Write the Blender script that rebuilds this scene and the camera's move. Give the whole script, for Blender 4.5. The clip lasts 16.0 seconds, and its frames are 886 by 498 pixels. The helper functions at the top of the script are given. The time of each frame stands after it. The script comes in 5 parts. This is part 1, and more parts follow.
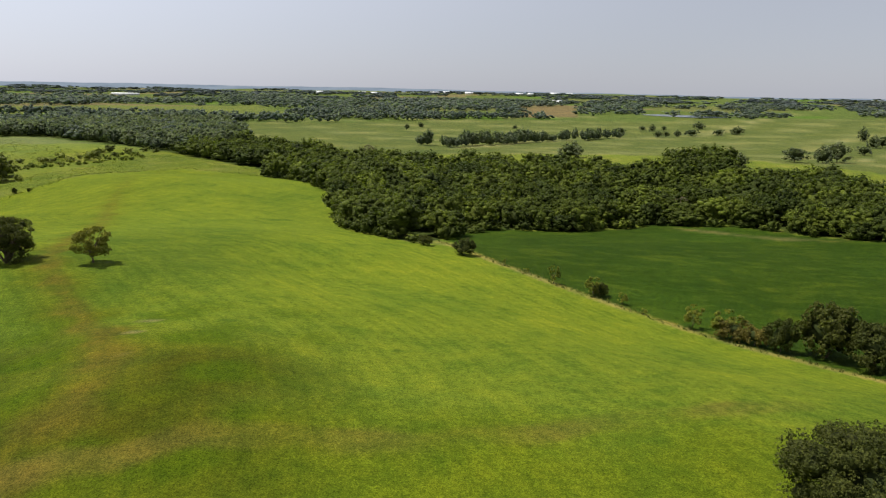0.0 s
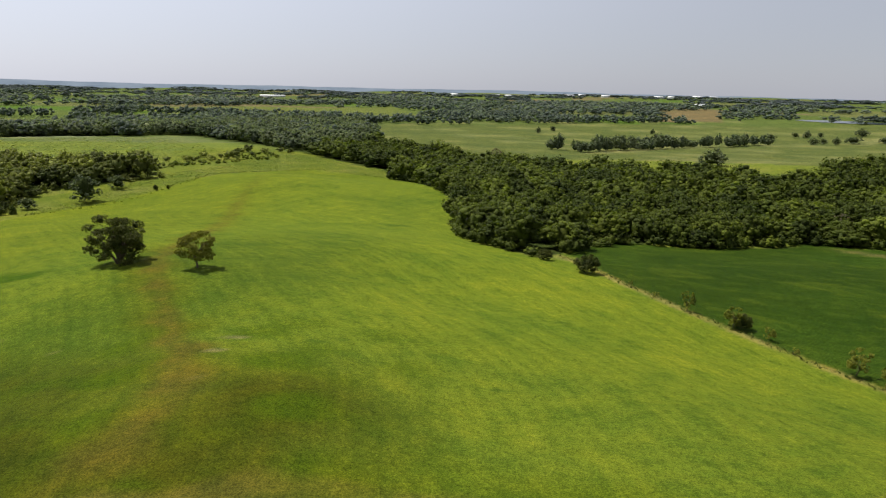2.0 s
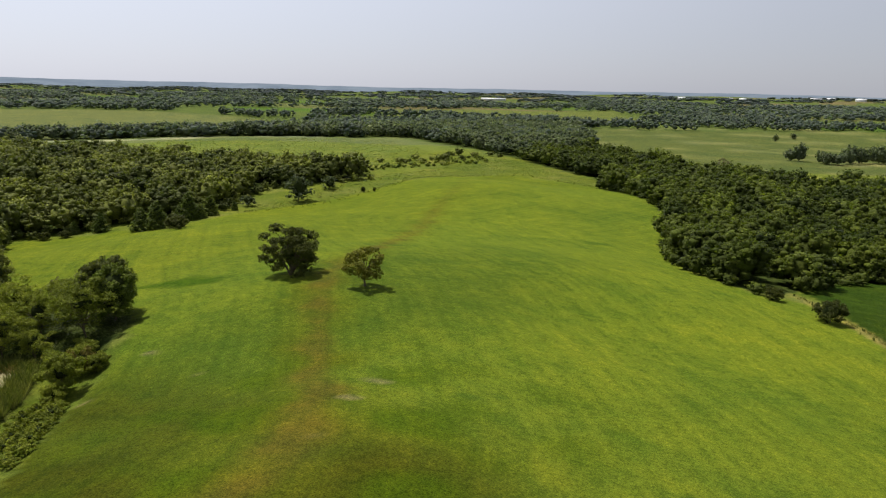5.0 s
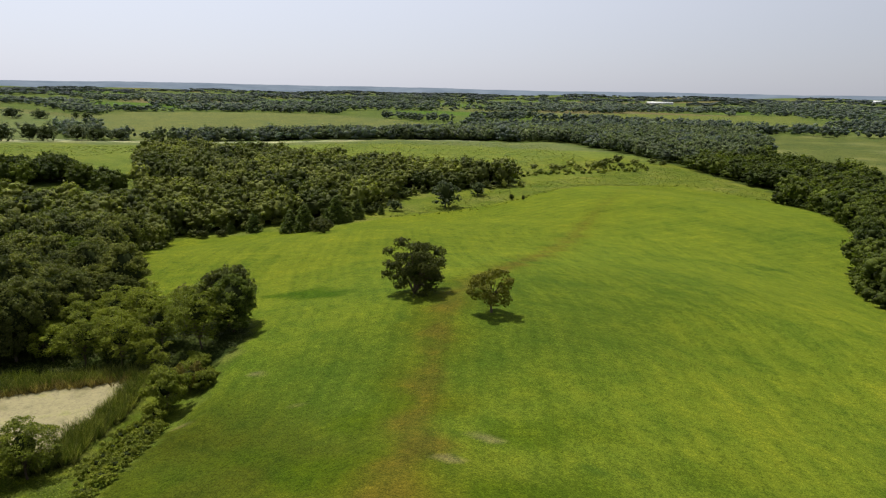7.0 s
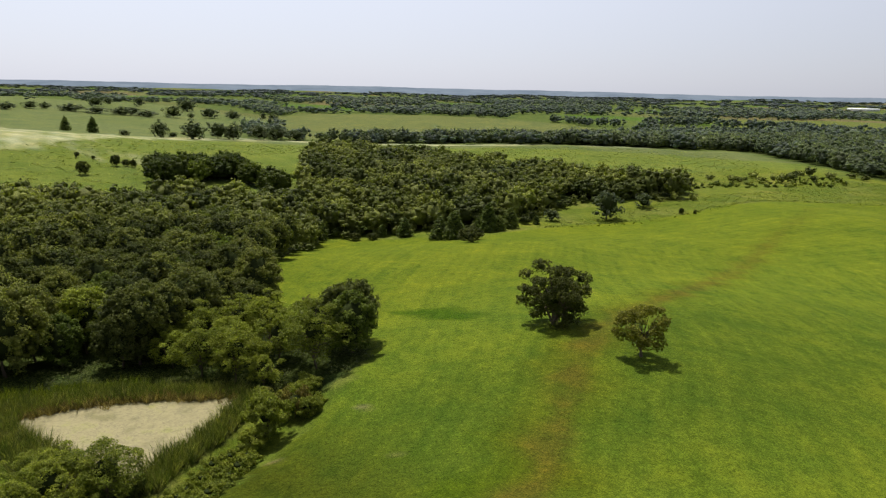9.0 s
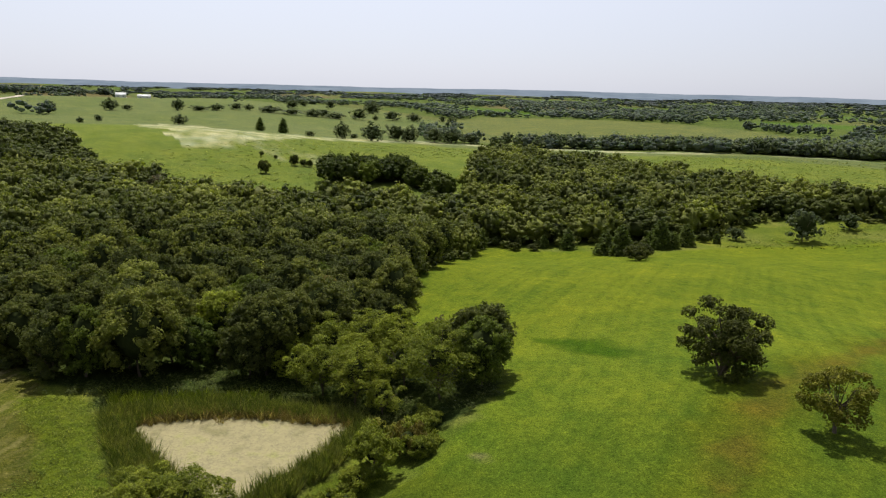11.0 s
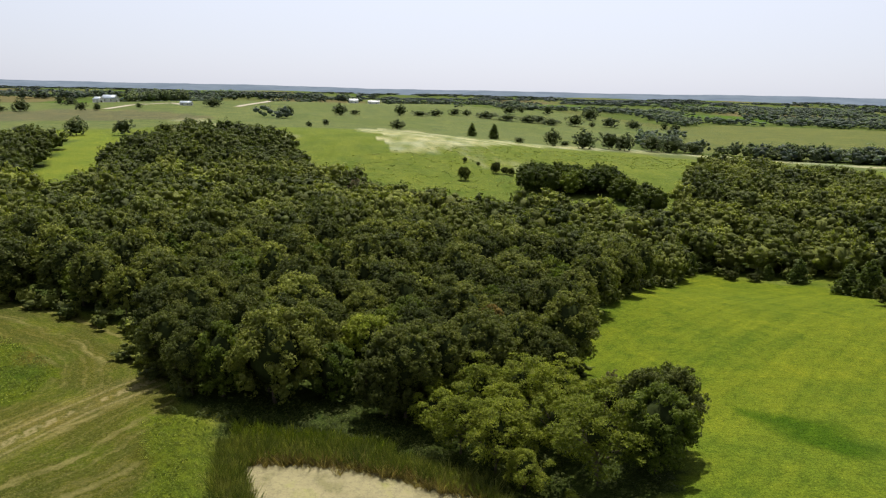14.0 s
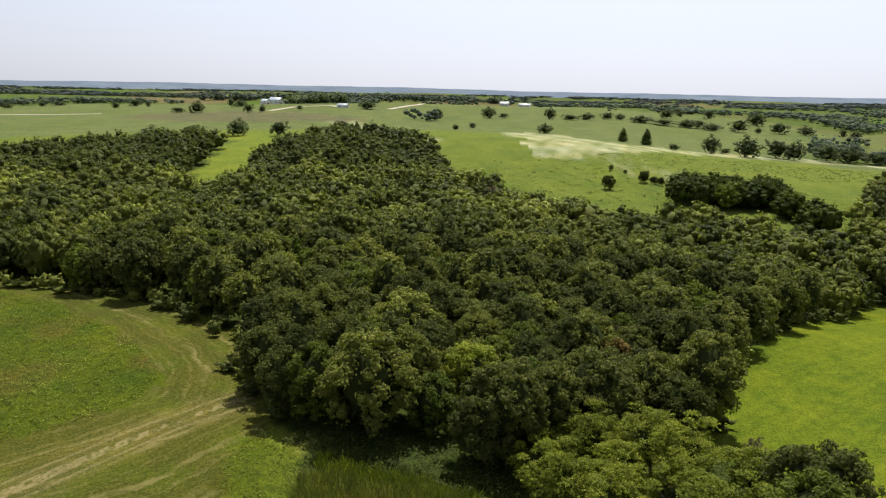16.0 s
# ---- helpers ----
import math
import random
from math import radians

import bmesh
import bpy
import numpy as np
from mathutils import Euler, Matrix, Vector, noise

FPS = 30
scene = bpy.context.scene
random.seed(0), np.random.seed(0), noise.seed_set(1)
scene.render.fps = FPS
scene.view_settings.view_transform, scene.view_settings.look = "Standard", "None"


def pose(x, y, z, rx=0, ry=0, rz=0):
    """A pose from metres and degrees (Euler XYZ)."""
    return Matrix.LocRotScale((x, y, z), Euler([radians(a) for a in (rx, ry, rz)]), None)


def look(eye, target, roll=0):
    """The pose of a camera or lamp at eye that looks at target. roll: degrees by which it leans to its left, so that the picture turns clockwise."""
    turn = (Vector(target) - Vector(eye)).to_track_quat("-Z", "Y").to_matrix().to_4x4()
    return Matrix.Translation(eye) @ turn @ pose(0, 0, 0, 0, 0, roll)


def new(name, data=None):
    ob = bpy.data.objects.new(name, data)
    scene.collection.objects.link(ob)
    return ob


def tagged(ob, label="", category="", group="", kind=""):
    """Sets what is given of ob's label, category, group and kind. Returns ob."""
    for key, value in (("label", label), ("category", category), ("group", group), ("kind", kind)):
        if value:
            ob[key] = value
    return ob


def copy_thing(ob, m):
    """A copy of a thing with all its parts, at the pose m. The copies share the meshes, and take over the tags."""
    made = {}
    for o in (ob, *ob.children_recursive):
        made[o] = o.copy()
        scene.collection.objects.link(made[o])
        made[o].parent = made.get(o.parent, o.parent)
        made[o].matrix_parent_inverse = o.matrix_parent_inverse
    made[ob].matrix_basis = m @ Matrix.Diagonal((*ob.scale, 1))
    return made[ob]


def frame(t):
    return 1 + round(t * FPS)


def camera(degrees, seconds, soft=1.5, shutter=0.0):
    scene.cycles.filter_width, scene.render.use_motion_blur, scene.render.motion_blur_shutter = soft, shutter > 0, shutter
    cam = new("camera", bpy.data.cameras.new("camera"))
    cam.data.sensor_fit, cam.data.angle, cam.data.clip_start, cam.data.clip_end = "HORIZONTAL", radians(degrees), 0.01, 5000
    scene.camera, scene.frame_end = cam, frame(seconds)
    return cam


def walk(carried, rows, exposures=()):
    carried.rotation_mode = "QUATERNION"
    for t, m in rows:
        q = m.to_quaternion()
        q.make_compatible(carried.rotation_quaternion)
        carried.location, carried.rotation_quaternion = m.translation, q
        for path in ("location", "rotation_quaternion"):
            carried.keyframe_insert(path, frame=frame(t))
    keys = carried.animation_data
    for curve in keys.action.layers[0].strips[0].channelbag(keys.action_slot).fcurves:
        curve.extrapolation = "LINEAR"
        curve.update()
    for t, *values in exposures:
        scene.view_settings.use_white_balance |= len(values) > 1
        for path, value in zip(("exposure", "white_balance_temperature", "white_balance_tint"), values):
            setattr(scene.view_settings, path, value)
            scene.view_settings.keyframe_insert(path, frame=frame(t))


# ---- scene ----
cam = camera(63.51, 16.0, soft=1.2)
# the drone's flight: seconds, eye, point looked at, roll
PATH = [
    (0, (0.00, 0.00, 40.01), (-0.00, 97.64, 18.41), 1.23),
    (0.5, (0.85, 3.96, 40.03), (-3.46, 101.50, 18.40), 1.25),
    (1, (1.47, 7.89, 40.00), (-7.34, 105.12, 18.37), 1.29),
    (1.5, (2.04, 11.91, 40.00), (-11.28, 108.63, 18.35), 1.29),
    (2, (2.38, 15.81, 39.97), (-15.39, 111.81, 18.34), 1.36),
    (2.5, (2.69, 19.65, 39.94), (-19.55, 114.71, 18.28), 1.34),
    (3, (2.92, 23.58, 39.99), (-23.89, 117.44, 18.29), 1.30),
    (3.5, (2.71, 27.51, 40.04), (-28.87, 119.87, 18.31), 1.25),
    (4, (2.33, 31.28, 40.14), (-33.94, 121.89, 18.36), 1.29),
    (6.5, (-2.54, 51.15, 40.50), (-61.38, 129.00, 18.63), 1.13),
    (7, (-4.17, 55.19, 40.40), (-67.42, 129.51, 18.58), 1.11),
    (7.5, (-6.04, 59.08, 40.29), (-73.44, 129.68, 18.53), 1.18),
    (8, (-8.29, 63.11, 40.17), (-79.68, 129.68, 18.43), 1.21),
    (8.5, (-10.64, 66.92, 40.14), (-85.75, 129.25, 18.39), 1.30),
    (9, (-13.02, 70.53, 40.03), (-91.74, 128.23, 18.27), 1.27),
    (11.5, (-25.51, 85.23, 39.90), (-118.08, 116.20, 18.16), 1.39),
    (12, (-28.41, 87.73, 39.78), (-122.51, 113.73, 18.11), 1.31),
    (12.5, (-31.18, 89.89, 39.70), (-125.90, 113.52, 18.04), 1.27),
    (13, (-34.14, 91.86, 39.75), (-129.93, 110.69, 18.06), 1.22),
    (13.5, (-37.43, 93.67, 39.71), (-134.13, 107.13, 18.05), 1.26),
    (14, (-40.93, 95.33, 39.63), (-138.22, 103.48, 17.99), 1.24),
    (14.5, (-44.21, 96.78, 39.68), (-141.79, 99.75, 18.03), 1.28),
    (15, (-47.28, 98.20, 39.84), (-144.89, 96.02, 18.19), 1.28),
    (15.5, (-50.31, 99.39, 40.07), (-147.67, 92.18, 18.39), 1.30),
    (16, (-53.33, 100.55, 40.30), (-150.17, 88.32, 18.57), 1.26),
]
walk(cam, [(t, look(eye, target, roll)) for t, eye, target, roll in PATH],
     [(0, 0.42), (3.5, 0.31), (7, 0.28), (9, 0.31), (12.5, 0.32), (16, 0.47)])

# ---------------------------------------------------------------- light
SUN_AZ = Vector((-0.97, 0.16, 0)).normalized()
SUN_EL = radians(65)
world = bpy.data.worlds.new("sky")
scene.world = world
world.use_nodes = True
wn = world.node_tree.nodes
sky = wn.new("ShaderNodeTexSky")
sky.sky_type = "NISHITA"
sky.sun_disc = False
sky.sun_elevation = SUN_EL
sky.sun_rotation = math.atan2(SUN_AZ.x, SUN_AZ.y)
sky.altitude = 250
sky.air_density = 1.0
sky.dust_density = 1.2
sky.ozone_density = 2.0
wl = world.node_tree.links
# summer haze over the clear sky: pale lavender, brighter round the sun
toward = wn.new("ShaderNodeVectorMath")
toward.operation = "DOT_PRODUCT"
wl.new(wn.new("ShaderNodeTexCoord").outputs["Generated"], toward.inputs[0])
toward.inputs[1].default_value = SUN_AZ * math.cos(SUN_EL) + Vector((0, 0, math.sin(SUN_EL)))
glare = wn.new("ShaderNodeMapRange")
glare.interpolation_type = "SMOOTHSTEP"
for k, v in zip(("From Min", "From Max", "To Min", "To Max"), (-0.03, 0.75, 0.39, 0.86)):
    glare.inputs[k].default_value = v
wl.new(toward.outputs["Value"], glare.inputs["Value"])
haze = wn.new("ShaderNodeVectorMath")
haze.operation = "SCALE"
haze.inputs[0].default_value = (0.93, 0.96, 1.10)
height = wn.new("ShaderNodeSeparateXYZ")
wl.new(toward.inputs[0].links[0].from_socket, height.inputs[0])
thin = wn.new("ShaderNodeMapRange")
thin.interpolation_type = "SMOOTHSTEP"
for k, v in zip(("From Min", "From Max", "To Min", "To Max"), (0.1, 0.55, 1.0, 0.43)):
    thin.inputs[k].default_value = v
wl.new(height.outputs["Z"], thin.inputs["Value"])
level_of_haze = wn.new("ShaderNodeMath")
level_of_haze.operation = "MULTIPLY"
wl.new(glare.outputs["Result"], level_of_haze.inputs[0])
wl.new(thin.outputs["Result"], level_of_haze.inputs[1])
wl.new(level_of_haze.outputs[0], haze.inputs["Scale"])
clear = wn.new("ShaderNodeVectorMath")
clear.operation = "SCALE"
clear.inputs["Scale"].default_value = 0.08
wl.new(sky.outputs[0], clear.inputs[0])
blend = wn.new("ShaderNodeMix")
blend.data_type = "RGBA"
blend.inputs[0].default_value = 0.8
wl.new(clear.outputs[0], blend.inputs[6])
wl.new(haze.outputs[0], blend.inputs[7])
wl.new(blend.outputs[2], wn["Background"].inputs["Color"])
wn["Background"].inputs["Strength"].default_value = 1.0
sun_data = bpy.data.lights.new("sun", "SUN")
sun_data.energy = 4.25
sun_data.angle = radians(0.6)
sun_data.color = (1.0, 0.95, 0.86)
sun = new("sun", sun_data)
sun.matrix_world = look((SUN_AZ * math.cos(SUN_EL) + Vector((0, 0, math.sin(SUN_EL)))) * 300, (0, 0, 0))

# ---------------------------------------------------------------- materials


def material(name):
    m = bpy.data.materials.new(name)
    m.use_nodes = True
    return m, m.node_tree.nodes, m.node_tree.links


def noise_node(n, l, scale, detail=4.0, rough=0.55, vec=None):
    t = n.new("ShaderNodeTexNoise")
    t.inputs["Scale"].default_value = scale
    t.inputs["Detail"].default_value = detail
    t.inputs["Roughness"].default_value = rough
    if vec is not None:
        l.new(vec, t.inputs["Vector"])
    return t.outputs["Fac"]


def ramp(n, l, fac, stops):
    r = n.new("ShaderNodeValToRGB")
    while len(r.color_ramp.elements) < len(stops):
        r.color_ramp.elements.new(0.5)
    for e, (p, c) in zip(r.color_ramp.elements, stops):
        e.position, e.color = p, (*c, 1)
    l.new(fac, r.inputs["Fac"])
    return r.outputs["Color"]


def mix(n, l, kind, fac, a, b):
    m = n.new("ShaderNodeMix")
    m.data_type, m.blend_type = "RGBA", kind
    for value, socket in ((fac, m.inputs[0]), (a, m.inputs[6]), (b, m.inputs[7])):
        if isinstance(value, (int, float)):
            socket.default_value = value
        elif isinstance(value, tuple):
            socket.default_value = (*value, 1)
        else:
            l.new(value, socket)
    return m.outputs[2]


def scaled(n, l, value, lo, hi, a, b):
    m = n.new("ShaderNodeMapRange")
    for k, v in zip(("From Min", "From Max", "To Min", "To Max"), (lo, hi, a, b)):
        m.inputs[k].default_value = v
    l.new(value, m.inputs["Value"])
    return m.outputs["Result"]


def math_node(n, l, op, a, b):
    m = n.new("ShaderNodeMath")
    m.operation = op
    for value, socket in ((a, m.inputs[0]), (b, m.inputs[1])):
        if isinstance(value, (int, float)):
            socket.default_value = value
        else:
            l.new(value, socket)
    return m.outputs[0]


def attribute(n, name):
    a = n.new("ShaderNodeAttribute")
    a.attribute_name = name
    return a


def bump(n, l, height, strength, distance):
    b = n.new("ShaderNodeBump")
    b.inputs["Strength"].default_value = strength
    b.inputs["Distance"].default_value = distance
    l.new(height, b.inputs["Height"])
    return b.outputs["Normal"]


def grey(v):
    return (v, v, v)


def land_material():
    """Grass and fields: the cover's own colour, varied at three scales, with streaks where it is mown."""
    m, n, l = material("land_cover")
    p = n["Principled BSDF"]
    pos = n.new("ShaderNodeNewGeometry").outputs["Position"]
    cover = attribute(n, "cover").outputs["Color"]
    mow = attribute(n, "mown").outputs["Fac"]
    row = attribute(n, "rows").outputs["Fac"]
    big = noise_node(n, l, 0.035, 3, 0.6, pos)
    mid = noise_node(n, l, 0.22, 4, 0.6, pos)
    fine = noise_node(n, l, 1.9, 5, 0.75, pos)
    # long drifts of the mown sward, lying across the ridge
    stretch = n.new("ShaderNodeMapping")
    stretch.inputs["Rotation"].default_value = (0, 0, radians(28))
    stretch.inputs["Scale"].default_value = (0.05, 0.1, 0.1)
    l.new(pos, stretch.inputs["Vector"])
    drift = noise_node(n, l, 1.0, 5, 0.62, stretch.outputs["Vector"])
    drift.node.inputs["Distortion"].default_value = 1.4
    c = mix(n, l, "MULTIPLY", 1.0, cover, ramp(n, l, big, [(0.3, (0.78, 0.86, 0.9)), (0.7, (1.18, 1.1, 1.0))]))
    c = mix(n, l, "MULTIPLY", 1.0, c, ramp(n, l, mid, [(0.27, (0.82, 0.9, 0.9)), (0.73, (1.14, 1.08, 1.0))]))
    c = mix(n, l, "MULTIPLY", mow, c, ramp(n, l, drift, [(0.3, (0.8, 0.88, 0.9)), (0.5, (1.0, 1.0, 1.0)), (0.72, (1.2, 1.13, 1.04))]))
    # the mower's passes, parallel to the meadow's western edge
    lane = math_node(n, l, "ADD", attribute(n, "lane").outputs["Fac"], math_node(n, l, "MULTIPLY", mid, 1.2))
    for pitch, amount in ((2.1, 0.5), (0.8, 0.45)):
        line = scaled(n, l, math_node(n, l, "SINE", math_node(n, l, "MULTIPLY", lane, pitch), 0.0), -1.0, 1.0, 0.0, 1.0)
        fac = math_node(n, l, "MULTIPLY", mow, scaled(n, l, noise_node(n, l, 0.06 * pitch, 3, 0.6, pos), 0.4, 0.65, 0.05, amount))
        c = mix(n, l, "MULTIPLY", fac, c, ramp(n, l, line, [(0.0, (0.74, 0.82, 0.8)), (0.5, (1.0, 1.0, 1.0)), (1.0, (1.2, 1.14, 1.1))]))
    c = mix(n, l, "MULTIPLY", 1.0, c, ramp(n, l, fine, [(0.28, (0.55, 0.6, 0.62)), (0.72, (1.38, 1.34, 1.28))]))
    grain = noise_node(n, l, 5.5, 3, 0.7, pos)
    c = mix(n, l, "MULTIPLY", 1.0, c, ramp(n, l, grain, [(0.3, (0.42, 0.46, 0.48)), (0.7, (1.6, 1.55, 1.4))]))
    clump = noise_node(n, l, 0.62, 6, 0.72, pos)
    c = mix(n, l, "MULTIPLY", 1.0, c, ramp(n, l, clump, [(0.32, (0.78, 0.82, 0.82)), (0.5, (1.0, 1.0, 1.0)), (0.68, (1.2, 1.17, 1.12))]))
    # planted rows
    turn = n.new("ShaderNodeMapping")
    turn.inputs["Rotation"].default_value = (0, 0, radians(20))
    l.new(pos, turn.inputs["Vector"])
    wave = n.new("ShaderNodeTexWave")
    wave.bands_direction = "Y"
    wave.inputs["Scale"].default_value = 0.33
    wave.inputs["Distortion"].default_value = 1.2
    wave.inputs["Detail"].default_value = 2
    l.new(turn.outputs["Vector"], wave.inputs["Vector"])
    c = mix(n, l, "MULTIPLY", row, c, ramp(n, l, drift, [(0.35, (0.8, 0.82, 0.8)), (0.52, (1.0, 1.0, 1.0)), (0.7, (1.7, 1.35, 1.2))]))
    c = mix(n, l, "MULTIPLY", row, c, ramp(n, l, wave.outputs["Fac"], [(0.1, (0.72, 0.76, 0.76)), (0.8, (1.14, 1.1, 1.1))]))
    # rows of cut hay round the uncut weeds, and the wheel marks of the trail
    hay = attribute(n, "hay").outputs["Fac"]
    patchy = noise_node(n, l, 0.12, 4, 0.7, pos)
    swath = math_node(n, l, "ADD", attribute(n, "swath").outputs["Fac"], math_node(n, l, "MULTIPLY", mid, 4.5))
    for pitch, lo, amount in ((0.83, 0.8, 0.8), (1.9, 0.6, 0.3), (5.3, 0.4, 0.22)):
        line = math_node(n, l, "SINE", math_node(n, l, "MULTIPLY", swath, pitch), 0.0)
        broken = noise_node(n, l, 0.1 * pitch, 5, 0.75, pos)
        fac = math_node(n, l, "MULTIPLY", scaled(n, l, line, lo, 1.0, 0.0, 1.0), scaled(n, l, broken, 0.42, 0.62, 0.0, 1.0))
        c = mix(n, l, "MIX", math_node(n, l, "MULTIPLY", fac, math_node(n, l, "MULTIPLY", hay, amount)), c, (0.225, 0.195, 0.07))
        dark = scaled(n, l, line, -0.95, -0.3, 0.22, 0.0)
        c = mix(n, l, "MIX", math_node(n, l, "MULTIPLY", dark, hay), c, (0.05, 0.065, 0.01))
    straw = noise_node(n, l, 2.6, 4, 0.8, pos)
    c = mix(n, l, "MIX", math_node(n, l, "MULTIPLY", scaled(n, l, straw, 0.52, 0.68, 0.0, 0.4), hay), c, (0.25, 0.215, 0.075))
    c = mix(n, l, "MIX", math_node(n, l, "MULTIPLY", scaled(n, l, straw, 0.42, 0.3, 0.0, 0.7), hay), c, (0.05, 0.065, 0.012))
    mark = math_node(n, l, "SINE", math_node(n, l, "MULTIPLY", attribute(n, "trail").outputs["Fac"], 3.3), 0.0)
    mark = math_node(n, l, "MULTIPLY", scaled(n, l, mark, 0.1, 0.9, 0.0, 1.0), scaled(n, l, attribute(n, "trail").outputs["Fac"], 1.2, 4.2, 0.85, 0.0))
    c = mix(n, l, "MIX", math_node(n, l, "MULTIPLY", math_node(n, l, "MULTIPLY", mark, hay), scaled(n, l, fine, 0.35, 0.6, 0.1, 0.9)), c, (0.3, 0.25, 0.12))
    l.new(c, p.inputs["Base Color"])
    p.inputs["Roughness"].default_value = 0.95
    p.inputs["Specular IOR Level"].default_value = 0.03
    h = math_node(n, l, "ADD", math_node(n, l, "MULTIPLY", mid, 0.5), math_node(n, l, "ADD", math_node(n, l, "MULTIPLY", fine, 0.35), math_node(n, l, "MULTIPLY", grain, 0.12)))
    l.new(bump(n, l, h, 1.0, 0.8), p.inputs["Normal"])
    return m


def leaf_material(name, dark, light, source, bright=1.0, grain=4.2, thin=0.3):
    """Foliage. Each tree takes a tint of its own, each spray of leaves a shade of it; thin leaves let light through."""
    m, n, l = material(name)
    p = n["Principled BSDF"]
    if source == "object":
        r = n.new("ShaderNodeObjectInfo").outputs["Random"]
    else:
        r = attribute(n, "tint").outputs["Fac"]
    geo = n.new("ShaderNodeNewGeometry")
    base = ramp(n, l, r, [(0.0, dark), (0.55, tuple((a + b) / 2 for a, b in zip(dark, light))), (0.93, light), (1.0, tuple(v * 1.25 for v in light))])
    per = geo.outputs["Random Per Island"]
    c = mix(n, l, "MULTIPLY", 1.0, base, ramp(n, l, per, [(0.0, grey(0.7)), (0.6, grey(0.98 * bright)), (1.0, (1.4 * bright, 1.4 * bright, 1.3 * bright))]))
    # single leaves within a spray
    pos = geo.outputs["Position"]
    fleck = noise_node(n, l, grain, 3, 0.75, pos)
    c = mix(n, l, "MULTIPLY", 1.0, c, ramp(n, l, fleck, [(0.3, (0.52, 0.56, 0.6)), (0.5, (0.97, 0.97, 0.97)), (0.7, (1.55, 1.5, 1.35))]))
    bough = noise_node(n, l, grain * 0.13, 2, 0.6, pos)
    c = mix(n, l, "MULTIPLY", 1.0, c, ramp(n, l, bough, [(0.3, (0.8, 0.84, 0.9)), (0.7, (1.2, 1.14, 1.05))]))
    l.new(c, p.inputs["Base Color"])
    l.new(bump(n, l, fleck, 0.9, 0.8 / grain), p.inputs["Normal"])
    p.inputs["Roughness"].default_value = 0.55
    p.inputs["Specular IOR Level"].default_value = 0.12
    through_leaf = n.new("ShaderNodeBsdfTranslucent")
    l.new(mix(n, l, "MULTIPLY", 1.0, c, (1.25, 1.4, 0.55)), through_leaf.inputs["Color"])
    both = n.new("ShaderNodeMixShader")
    both.inputs[0].default_value = thin
    l.new(p.outputs[0], both.inputs[1])
    l.new(through_leaf.outputs[0], both.inputs[2])
    l.new(both.outputs[0], n["Material Output"].inputs["Surface"])
    return m


def plain(name, colour, roughness=0.8, scale=2.0, spread=0.25, metallic=0.0, relief=0.0):
    m, n, l = material(name)
    p = n["Principled BSDF"]
    pos = n.new("ShaderNodeTexCoord").outputs["Object"]
    a = noise_node(n, l, scale, 5, 0.6, pos)
    b = noise_node(n, l, scale * 7, 3, 0.6, pos)
    c = mix(n, l, "MULTIPLY", 1.0, colour, ramp(n, l, a, [(0.25, grey(1 - spread)), (0.75, grey(1 + spread))]))
    c = mix(n, l, "MULTIPLY", 1.0, c, ramp(n, l, b, [(0.25, grey(1 - spread * 0.6)), (0.75, grey(1 + spread * 0.6))]))
    l.new(c, p.inputs["Base Color"])
    p.inputs["Roughness"].default_value = roughness
    p.inputs["Metallic"].default_value = metallic
    if relief:
        l.new(bump(n, l, a, 0.6, relief), p.inputs["Normal"])
    return m


M_LAND = land_material()
M_LEAF = leaf_material("oak_leaves", (0.064, 0.08, 0.02), (0.19, 0.208, 0.044), "object")
M_LEAF_OAK = leaf_material("lone_oak_leaves", (0.058, 0.07, 0.015), (0.076, 0.087, 0.017), "object")
M_LEAF_THIN = leaf_material("thin_tree_leaves", (0.165, 0.165, 0.022), (0.175, 0.175, 0.024), "object")
M_LEAF_BRIGHT = leaf_material("bright_leaves", (0.22, 0.26, 0.03), (0.25, 0.29, 0.035), "object")
# pasture trees: distance haze painted in as a paler, greyer green
M_LEAF_PASTURE = leaf_material("haze_tinted_pasture_leaves", (0.1, 0.126, 0.07), (0.15, 0.176, 0.09), "object", grain=1.2)
M_LEAF_LIGHT = leaf_material("locust_leaves", (0.15, 0.18, 0.022), (0.215, 0.245, 0.032), "object", thin=0.36)
M_LEAF_RED = leaf_material("browned_leaves", (0.17, 0.125, 0.035), (0.21, 0.145, 0.04), "object")
M_LEAF_OLIVE = leaf_material("olive_brown_leaves", (0.14, 0.122, 0.03), (0.18, 0.15, 0.034), "object")
M_LEAF_BUSH = leaf_material("bush_leaves", (0.085, 0.125, 0.018), (0.15, 0.185, 0.026), "object")
M_LEAF_CEDAR = leaf_material("cedar_needles", (0.08, 0.112, 0.022), (0.12, 0.15, 0.03), "object")
M_LEAF_WOOD = leaf_material("woodland_leaves", (0.066, 0.085, 0.02), (0.2, 0.222, 0.046), "tint", grain=3.0)
# far woods: the blue-grey in these leaf colours is painted haze
M_LEAF_FAR = leaf_material("haze_tinted_far_leaves", (0.125, 0.16, 0.148), (0.175, 0.205, 0.18), "tint", grain=0.5, thin=0.52)
M_LEAF_FARTHEST = leaf_material("haze_tinted_farthest_leaves", (0.12, 0.15, 0.165), (0.16, 0.188, 0.195), "tint", grain=0.4, thin=0.56)
# pond-side undergrowth, coloured darker for the shade below the trees
M_LEAF_SHADED = leaf_material("shade_dark_undergrowth_leaves", (0.055, 0.074, 0.016), (0.1, 0.12, 0.026), "tint")
